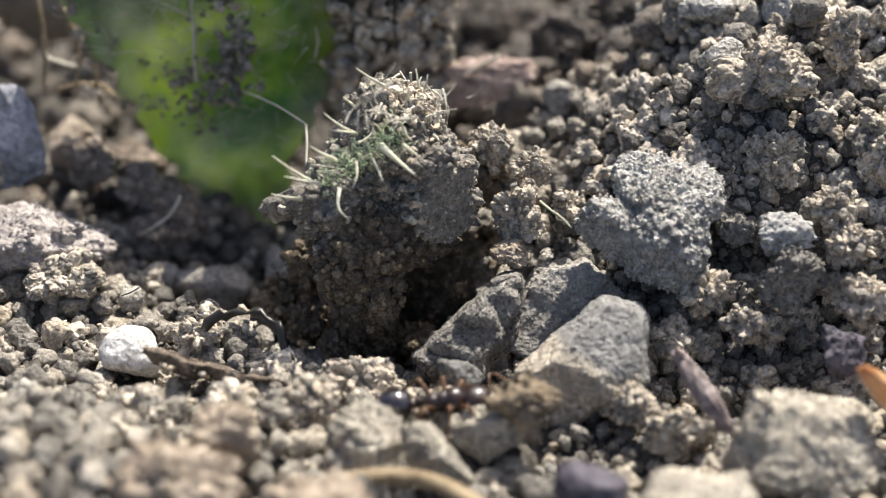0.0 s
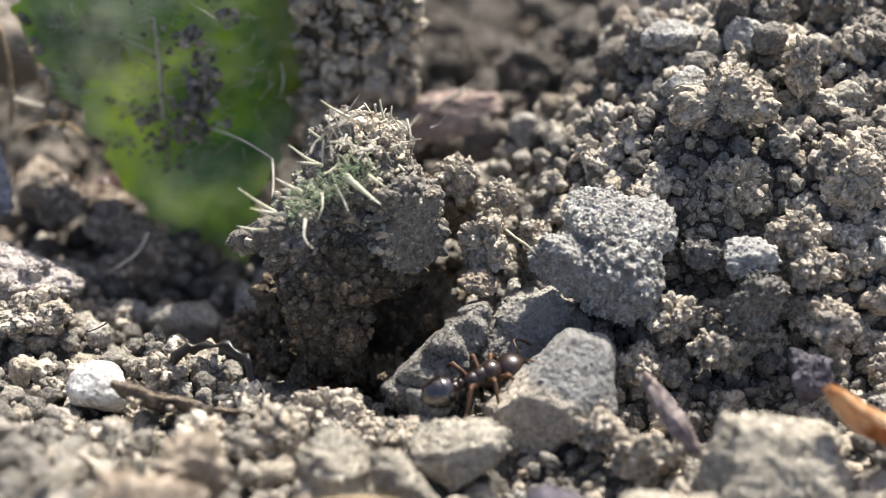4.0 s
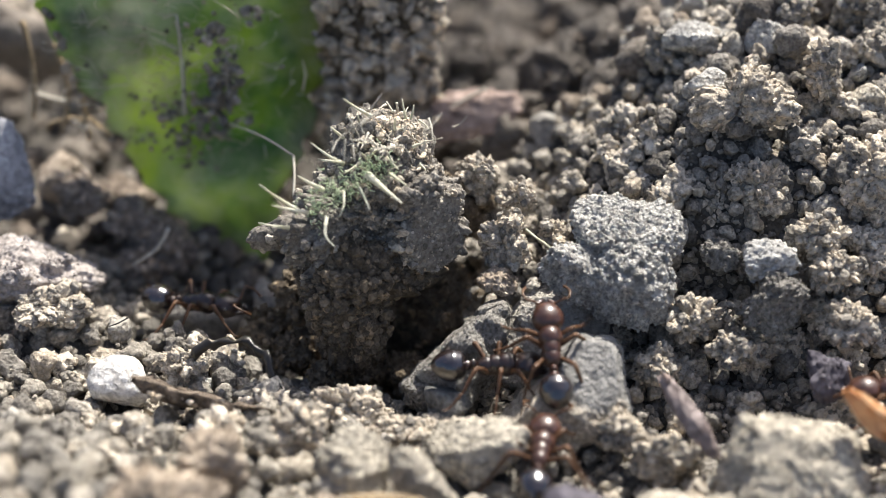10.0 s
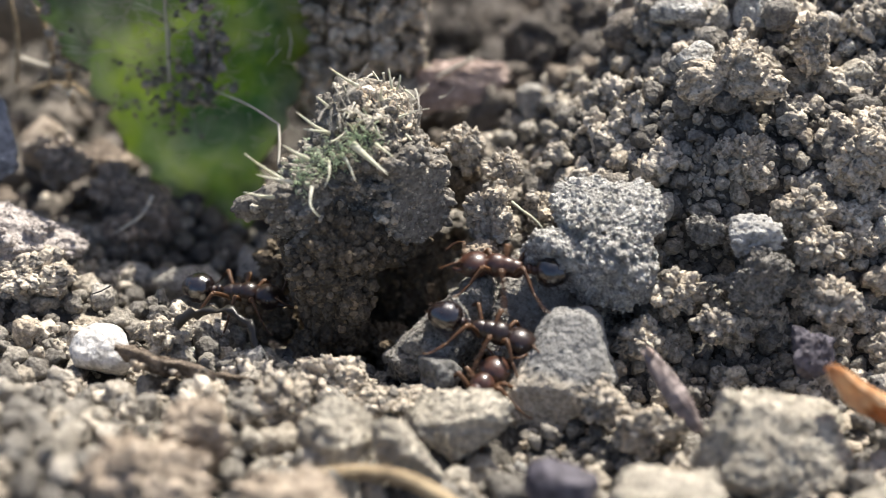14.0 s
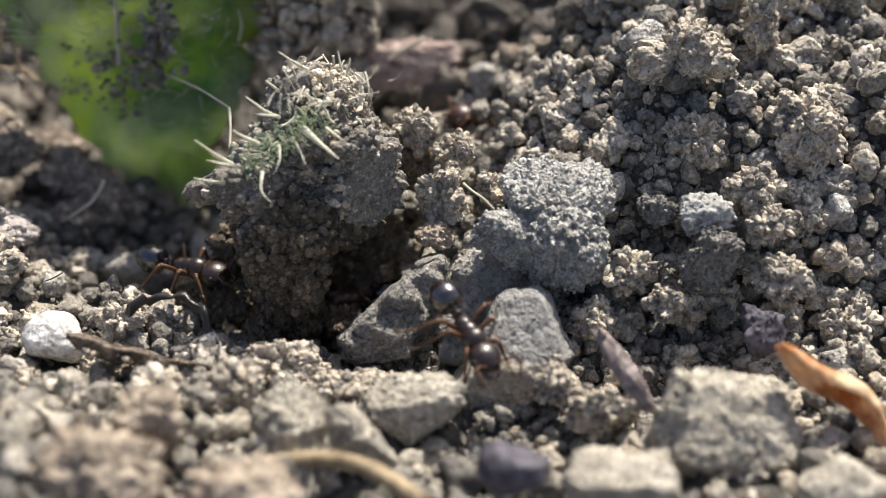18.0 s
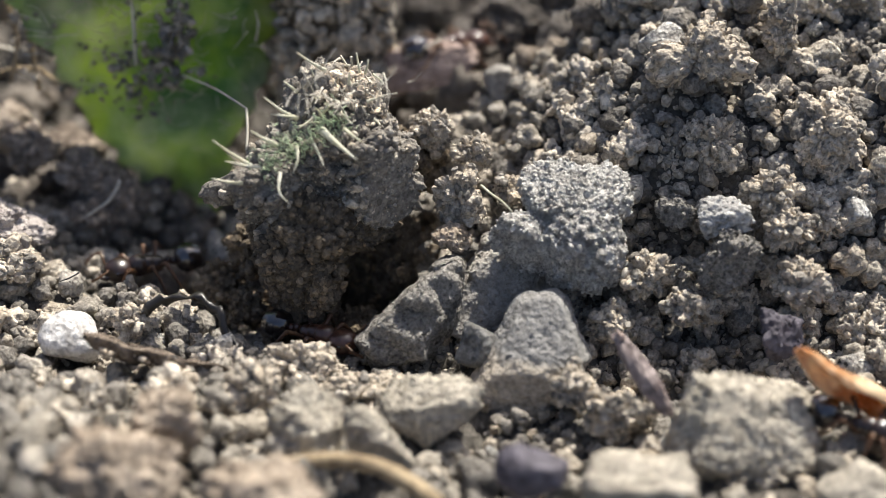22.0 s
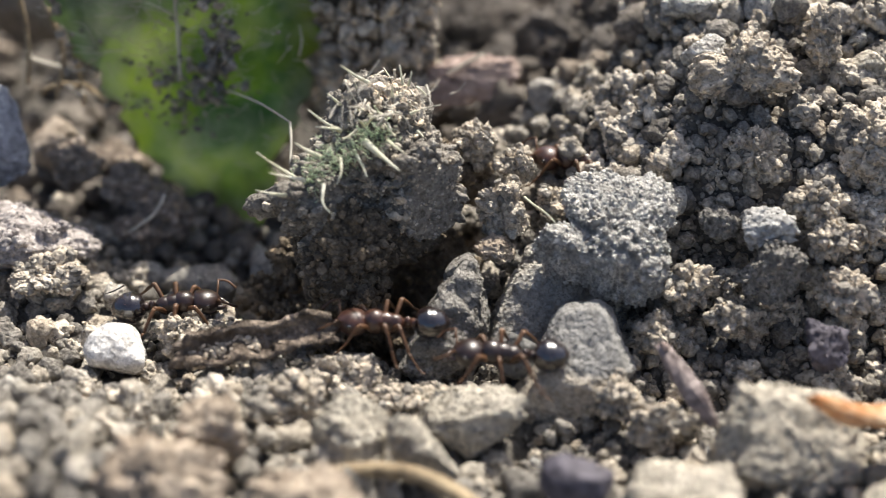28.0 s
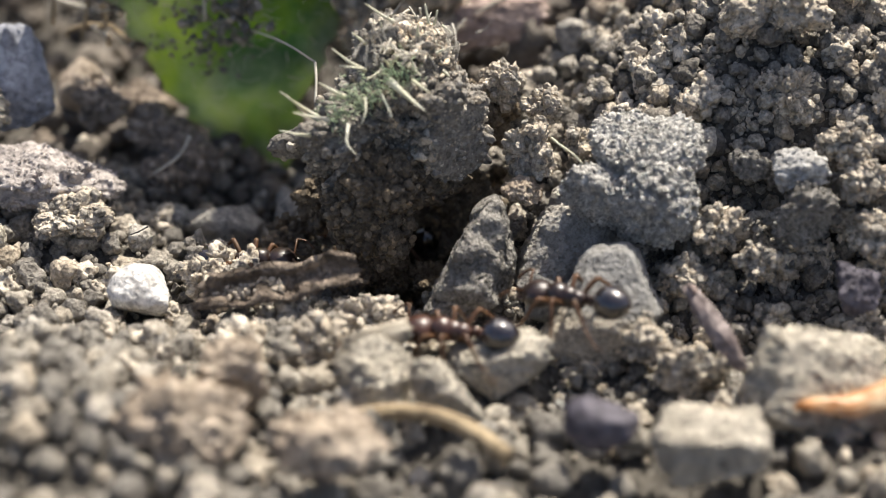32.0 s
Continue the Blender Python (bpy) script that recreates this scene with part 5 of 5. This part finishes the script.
def motions():
    lay = pose(0, 0, 0, 60)
    walk(grey_stone, [(t, pose((7.64 + u) * MM, (-0.02 + 0.5 * v) * MM, (0.40 + 0.866 * v) * MM) @ lay @ pose(0, 0, 0, 0, 0, spin) @ lay.inverted()) for t, u, v, spin in (
        (0.0, 1.22, 0.64, -9), (0.9, 1.15, 0.72, -9), (2.0, 0.80, 0.56, -8), (6.0, 0.62, 0.35, -7), (6.6, 0.30, 0.32, -4), (12.5, 0.21, 0.15, -3), (14.0, 0.04, 0.0, 0), (15.5, 0, 0, 0), (32.0, 0, 0, 0))])
    walk(leaning, [(t, slant(*r)) for t, *r in (
        (0.0, 0.62, -2.2, -3.50, -14), (23.2, 0.62, -2.2, -3.50, -14), (25.0, 0.0, -2.2, -3.52, 0), (26.0, 0.0, -2.2, -3.52, 0),
        (27.5, 0.12, -2.2, -3.45, 6), (32.0, 0.12, -2.2, -3.45, 6))])
    walk(flat_stone, [(t, slant(*r)) for t, *r in (
        (0.0, 5.13, -4.7, -3.50, -21), (6.0, 5.11, -4.7, -3.80, -20), (8.4, 5.11, -4.7, -3.80, -20), (9.4, 4.95, -4.7, -4.00, -13), (13.0, 4.90, -4.7, -4.05, -12),
        (13.8, 5.0, -4.7, -4.08, -6), (15.0, 5.0, -4.7, -4.08, -6), (17.5, 5.11, -4.7, -4.11, 0), (32.0, 5.11, -4.7, -4.11, 0))])
    walk(small_stone, rows_mm([
        (0.0, 0.13, -3.83, -4.64, 0, 0, 0),
        (13.6, 0.13, -3.83, -4.64, 0, 0, 0),
        (15.0, 2.29, -4.20, -3.76, 0, 10, 0),
        (17.6, 3.05, -3.54, -4.10, 0, 25, 0),
        (32.0, 3.05, -3.54, -4.10, 0, 25, 0),]))
    walk(twig, rows_mm([
        (0.0, -8.30, -4.25, -3.75, 150, 15, 0),
        (25.4, -8.30, -4.25, -3.75, 150, 15, 0),
        (27.4, -6.89, -4.11, -2.91, 222, -9, 6),
        (32.0, -6.89, -4.11, -2.91, 222, -9, 6),]))
    walk(black_root, rows_mm([
        (0.0, -6.69, -2.61, -2.99, 0, 0, 0),
        (25.4, -6.69, -2.61, -2.99, 0, 0, 0),
        (27.4, -6.83, -2.88, -3.49, 0, -8, 0),
        (32.0, -6.83, -2.88, -3.49, 0, -8, 0),]))
    walk(husk, rows_mm([
        (0.0, 16.07, -8.12, -3.12, -60, 42, 0),
        (25.4, 16.07, -8.12, -3.12, -60, 42, 0),
        (27.6, 15.45, -9.50, -2.88, -50, 30, 0),
        (28, 15.04, -9.80, -2.66, -40, 26, 5),
        (28.5, 14.93, -10.00, -3.02, -35, 20, 8),
        (29.5, 14.49, -10.20, -3.30, -30, 12, 10),
        (30.5, 14.97, -10.20, -3.53, -30, 8, 10),
        (31, 14.33, -10.20, -3.34, -30, 4, 8),
        (31.5, 14.64, -10.20, -3.88, -30, 4, 8),
        (32, 13.98, -10.20, -3.74, -30, 4, 8),]))
    walk(seed, rows_mm([
        (0.0, -4.06, 0.83, -7.16, 0, 0, 0),
        (27.6, -4.06, 0.83, -7.16, 0, 0, 0),
        (28.5, -3.69, -3.10, -4.60, 0, 0, 0),
        (29.0, -3.17, -4.88, -2.54, 0, 0, 0),
        (29.5, -3.05, -4.98, -2.29, 0, 0, 0),
        (30.0, -2.90, -5.19, -2.66, 0, 2, 0),
        (30.5, -1.12, -6.80, -3.61, 0, -25, 0),
        (31.0, -1.07, -7.31, -3.68, 0, -40, 0),
        (31.5, -2.04, -7.56, -3.59, 0, -30, 0),
        (32.0, -3.32, -7.69, -3.24, 0, -25, 0),]))
    walk(load, rows_mm([
        (0.0, 2.42, -7.61, -3.09, 0, 0, 0),
        (0.5, 1.48, -8.17, -4.14, 0, 0, 40),
        (1.0, 5.28, -8.79, -5.41, 0, 0, 80),
        (1.5, 4.94, -9.20, -5.93, 0, 0, 80),
        (32.0, 5.07, -9.22, -6.05, 0, 0, 80),]))
    march(ant_a, [
        (0.0, -0.39, -6.88, -3.61, 0, 0, 8),
        (0.5, 0.61, -7.44, -4.67, 0, 0, -20),
        (1.0, 3.77, -7.87, -5.64, 0, 0, 0),
        (1.3, 3.41, -7.86, -5.48, 0, 0, 80),
        (1.5, 1.85, -7.42, -4.62, 0, 0, 150),
        (2.0, 0.00, -6.67, -3.35, 0, -10, 95),
        (2.5, 1.36, -4.56, -3.70, 0, -15, 55),
        (3.0, 2.09, -3.73, -3.67, 0, -15, 40),
        (3.5, 2.18, -3.51, -3.61, 0, -10, 30),
        (5.5, 2.46, -3.54, -3.49, 0, -5, 10),
        (6.0, 2.56, -3.43, -3.21, 0, -5, 6),
        (7.0, 2.45, -3.50, -3.30, 0, -5, 6),
        (8.0, 2.01, -3.51, -3.17, 0, -5, 4),
        (8.5, 1.98, -3.50, -3.10, 0, 0, -4),
        (9.0, 2.47, -3.52, -2.63, 0, 6, -12),
        (9.5, 2.00, -3.59, -2.82, 0, 2, -4),
        (10.0, 2.06, -3.69, -3.01, 0, 0, 0),
        (10.5, 2.13, -3.82, -3.15, 0, -4, 6),
        (11.0, 2.32, -3.64, -2.93, 0, -6, 10),
        (11.5, 2.14, -3.72, -2.99, 0, -6, 18),
        (12.0, 2.48, -3.78, -3.05, 0, -10, 25),
        (12.5, 2.33, -3.74, -2.88, 0, -12, 30),
        (13.0, 1.84, -3.56, -2.87, 0, -12, 28),
        (13.5, 1.36, -3.84, -3.29, 0, -8, 30),
        (14.0, 2.40, -3.35, -2.96, 0, 12, -15),
        (14.5, 2.53, -3.79, -2.68, 0, 14, -25),
        (15.0, 2.95, -3.97, -2.07, 0, 20, -40),
        (15.5, 2.98, -3.55, -2.34, 0, 20, -42),
        (17.5, 2.35, -3.59, -2.42, 0, 22, -50),
        (18.0, 3.26, -5.18, -2.60, 0, 22, -60),
        (18.5, 3.57, -5.29, -2.56, 0, 22, -65),
        (19.0, 3.14, -5.00, -2.11, 0, 18, -78),
        (19.5, 4.15, -4.92, -1.53, 0, 0, -20),
        (20.0, 7.49, -4.05, -1.82, 0, 0, 0),
        (20.5, 11.50, -5.04, -2.85, 0, 0, -20),
        (21.0, 12.59, -5.64, -3.49, 0, 0, -25),
        (21.5, 14.66, -7.23, -4.09, 0, 5, -40),
        (22.0, 16.51, -8.91, -4.11, 0, 5, -30),
        (23.0, 18.27, -6.76, -4.10, 0, 0, 60),
        (24.0, 16.69, -5.65, -3.05, 0, 0, 140),
        (25.0, 13.41, -5.56, -3.18, 0, 0, 175),
        (25.5, 12.26, -5.08, -3.36, 0, 0, 180),
        (26.2, 8.83, -4.25, -3.13, 0, 0, 180),
        (27.5, 2.87, -5.01, -3.05, 0, 0, 180),
        (28.0, 2.25, -5.13, -2.98, 0, 0, 175),
        (28.5, 2.28, -5.44, -3.26, 0, 0, 178),
        (29.0, 2.68, -5.41, -2.82, 0, 0, 180),
        (29.5, 2.33, -5.25, -2.62, 0, 0, 178),
        (30.0, 2.81, -5.30, -2.80, 0, 0, 176),
        (30.5, 2.50, -5.20, -3.01, 0, 0, 178),
        (31.0, 2.27, -5.05, -3.11, 0, 0, 174),
        (31.5, 2.65, -5.24, -2.80, 0, 4, 172),
        (32.0, 3.67, -5.42, -2.85, 0, 10, 150),], ((0, 3.4, 0.3), (5.4, 7, 0.7), (8.4, 10, 0.5), (11, 15.4, 0.4), (17, 25.4, 0.35), (25.6, 29, 0.3), (30.2, 31.8, 0.35)))
    march(ant_c, [
        (0.0, -18.27, 5.37, -5.21, 0, 0, -10),
        (1.5, -13.31, 3.96, -3.98, 0, 0, -20),
        (2.0, -9.64, 1.76, -3.75, 0, 0, -25),
        (2.5, -6.02, -0.91, -4.56, 0, 5, -20),
        (3.0, -3.24, 0.10, -6.81, 0, 20, -30),
        (5.5, -4.33, -0.76, -4.96, 0, 0, 200),
        (6.0, -3.74, -1.29, -4.85, 0, 0, 150),
        (6.5, -4.02, -1.83, -4.74, 0, -10, -60),
        (7.0, -2.37, -5.05, -3.32, 0, -10, -60),
        (7.5, -0.19, -8.25, -3.73, 0, 0, -40),
        (8.0, 0.62, -9.29, -4.03, 0, 0, -10),
        (8.5, 2.26, -8.79, -4.08, 0, 0, 0),
        (9.0, 3.25, -6.44, -3.44, 0, -20, 65),
        (9.5, 3.93, -5.78, -3.53, 0, -18, 50),
        (10.0, 4.01, -3.88, -2.10, 0, -35, 95),
        (10.5, 4.09, -3.36, -1.88, 0, -40, 105),
        (10.9, 5.15, 0.21, -1.66, 0, -40, 100),
        (11.5, 5.23, 4.03, -1.85, 0, 0, 100),
        (13.0, 5.29, 5.09, -2.15, 0, 0, 100),
        (32.0, 5.29, 5.09, -2.15, 0, 0, 100),], ((0.5, 3, 0.3), (5.4, 11.4, 0.3)))
    march(ant_e, [
        (0.0, 19.81, -5.14, -3.28, 0, 0, 175),
        (10.6, 15.91, -5.24, -3.21, 0, 0, 175),
        (11.0, 11.87, -4.47, -2.74, 0, 0, 175),
        (11.5, 10.48, -4.12, -2.47, 0, 0, 176),
        (12.0, 7.46, -3.54, -1.74, 0, 0, 176),
        (12.5, 4.90, -3.41, -1.41, 0, -8, 172),
        (13.0, 4.28, -3.06, -1.08, 0, -18, 158),
        (13.5, 4.21, -2.57, -0.96, 0, -25, 138),
        (14.0, 3.01, -1.24, -1.43, 0, 0, 170),
        (14.5, 0.60, 1.99, -3.96, 0, 15, 180),
        (15.0, -0.08, 2.86, -6.08, 0, 15, 185),
        (21.0, -2.83, 0.46, -5.98, 0, 0, 200),
        (22.5, -3.11, -1.67, -4.87, 0, 0, 10),
        (23.0, -3.07, -1.51, -4.90, 0, 0, 10),
        (25.0, -3.15, -1.58, -4.67, 0, 0, 20),
        (25.5, -2.92, -1.66, -4.58, 0, 0, 40),
        (27.5, -2.91, -2.78, -3.85, 0, 25, 150),
        (28.0, -2.05, -3.00, -2.94, 0, 0, 178),
        (28.5, -1.63, -4.17, -3.45, 0, 10, 140),
        (29.0, -1.64, -3.85, -2.38, 0, 0, 175),
        (29.5, -0.44, -4.62, -2.62, 0, 5, 170),
        (30.0, 0.35, -4.96, -2.88, 0, 5, 170),
        (30.5, 1.56, -6.04, -3.28, 0, 5, 165),
        (31.0, 1.33, -6.25, -3.18, 0, 5, 165),
        (31.5, 0.52, -6.54, -3.53, 0, 5, 165),
        (32.0, -0.44, -6.78, -3.38, 0, 5, 165),], ((10.4, 14.6, 0.3), (22, 25.5, 0.5), (26, 32, 0.3)))
    march(ant_g, [
        (0.0, 4.40, -10.41, -6.80, 0, 0, 100),
        (9.4, 3.59, -9.54, -5.04, 0, 0, 90),
        (10.0, 3.48, -7.83, -3.97, 0, -10, 80),
        (10.5, 3.51, -7.20, -3.92, 0, -15, 80),
        (11.0, 3.65, -7.07, -3.81, 0, -15, 85),
        (11.5, 2.97, -6.80, -3.66, 0, -15, 90),
        (12.0, 3.38, -6.99, -3.98, 0, -15, 80),
        (12.5, 2.11, -7.10, -4.09, 0, -5, 140),
        (13.0, -0.28, -6.64, -4.18, 0, 0, 172),
        (13.5, 0.80, -5.93, -4.19, 0, -15, 92),
        (14.0, 1.90, -5.37, -4.32, 0, -18, 55),
        (14.5, 2.86, -5.40, -3.87, 0, -20, 72),
        (15.0, 5.40, -5.27, -2.57, 0, -25, 50),
        (15.5, 7.69, -3.80, -1.48, 0, -35, 60),
        (16.5, 7.60, -0.05, -0.31, 0, -35, 85),
        (17.5, 5.86, 5.05, -0.38, 0, -10, 110),
        (18.0, 4.73, 8.86, -0.79, 0, 0, 175),
        (18.5, 3.08, 10.16, -0.84, 0, 0, 180),
        (19.0, 3.67, 10.33, -0.54, 0, 0, 178),
        (20.0, 4.03, 10.31, -0.59, 0, 0, 185),
        (21.0, 2.65, 11.32, -0.00, 0, 0, 175),
        (21.5, 1.15, 12.91, 0.64, 0, 0, 130),
        (22.0, 2.55, 13.42, 0.68, 0, 0, 20),
        (22.5, 4.81, 12.54, 0.25, 0, 0, 0),
        (23.0, 5.55, 12.52, 0.43, 0, 0, 10),
        (24.0, 2.48, 13.72, 1.43, 0, 0, 170),
        (25.0, 3.38, 11.72, -0.01, 0, 0, -80),
        (25.5, 3.90, 10.57, -0.12, 0, 0, -40),
        (27.5, 5.99, 5.35, -0.46, 0, 0, -20),
        (28.0, 5.57, 4.59, -0.01, 0, 0, 170),
        (28.5, 5.44, 4.50, 0.11, 0, 0, 170),
        (29.0, 5.38, 4.20, 0.58, 0, 0, 180),
        (29.5, 4.24, 3.06, 1.01, 0, 10, 210),
        (30.0, 2.18, 0.53, 1.70, 0, 30, 255),
        (30.5, 1.91, -1.86, -0.60, 0, 40, 275),
        (31.0, 0.50, -2.18, -2.44, 0, 20, 200),
        (31.5, -1.00, 0.87, -3.90, 0, 0, 190),
        (32.0, -3.34, 3.37, -5.82, 0, 0, 190),], ((9.4, 15.5, 0.35), (15.6, 25.5, 0.35), (27, 32, 0.35)))
    march(ant_d, [
        (0.0, -22.86, 9.37, -5.81, 0, 0, -10),
        (8.4, -15.94, 5.62, -4.51, 0, 0, -8),
        (9.0, -12.74, 4.23, -3.78, 0, 0, -8),
        (9.5, -11.24, 3.60, -3.89, 0, 0, -10),
        (10.5, -8.64, 1.78, -3.99, 0, 0, -12),
        (11.0, -8.12, 1.35, -3.83, 0, 0, -15),
        (13.0, -7.58, 1.37, -3.82, 0, 0, -12),
        (15.0, -7.21, 0.77, -4.21, 0, 0, -15),
        (18.0, -7.56, 1.76, -3.95, 0, 0, -25),
        (19.0, -7.56, 1.70, -4.04, 0, 5, -35),
        (21.0, -8.56, 2.47, -3.94, 0, 0, -25),
        (22.0, -10.22, 3.61, -4.89, 0, 0, 200),
        (23.0, -11.85, 3.60, -4.99, 0, 0, 190),
        (23.5, -11.47, 2.66, -4.55, 0, 0, -70),
        (24.0, -9.74, -1.28, -3.59, 0, 10, -75),
        (24.5, -8.93, -4.20, -3.45, 0, 0, -50),
        (25.0, -8.00, -4.73, -3.25, 0, 0, -10),
        (25.5, -7.28, -4.83, -3.54, 0, 0, -20),
        (26.4, -5.84, -2.94, -4.57, 0, 0, 60),
        (27.5, -10.15, 0.65, -4.20, 0, 0, 20),
        (28.0, -10.30, -0.15, -3.85, 0, 0, 8),
        (28.5, -9.88, -0.16, -3.76, 0, 0, 0),
        (29.0, -8.95, -0.24, -3.54, 0, 0, -8),
        (29.5, -8.58, -0.04, -4.27, 0, 0, -12),
        (30.0, -8.70, 0.02, -4.24, 0, 0, -10),
        (30.5, -8.49, 0.11, -4.33, 0, 0, -8),
        (31.0, -8.05, -0.67, -3.96, 0, 0, -8),
        (31.5, -8.22, -0.20, -4.13, 0, 0, -5),
        (32.0, -8.35, 0.14, -4.71, 0, 0, 0),], ((8, 10.6, 0.3), (14, 15, 0.6), (21, 29.6, 0.35), (30.4, 32, 0.5)))
    march(ant_k, [
        (0.0, -15.07, 12.00, -3.76, 0, 0, 200),
        (1.0, -15.04, 11.85, -4.53, 0, 0, 210),
        (2.0, -15.77, 11.82, -4.22, 0, 0, 160),
        (3.0, -15.11, 12.06, -3.87, 0, 0, 100),
        (3.5, -14.84, 12.30, -3.16, 0, 0, 60),
        (5.5, -14.40, 10.65, -3.85, 0, 0, -60),
        (6.0, -14.25, 10.48, -4.17, 0, 0, -30),
        (7.0, -16.97, 12.27, -2.93, 0, 0, 150),
        (8.0, -21.40, 13.38, -2.74, 0, 0, 170),
        (13.0, -27.12, 13.44, -2.41, 0, 0, 170),
        (32.0, -27.12, 13.44, -2.41, 0, 0, 170),], ((0, 8, 0.4),))


motions()
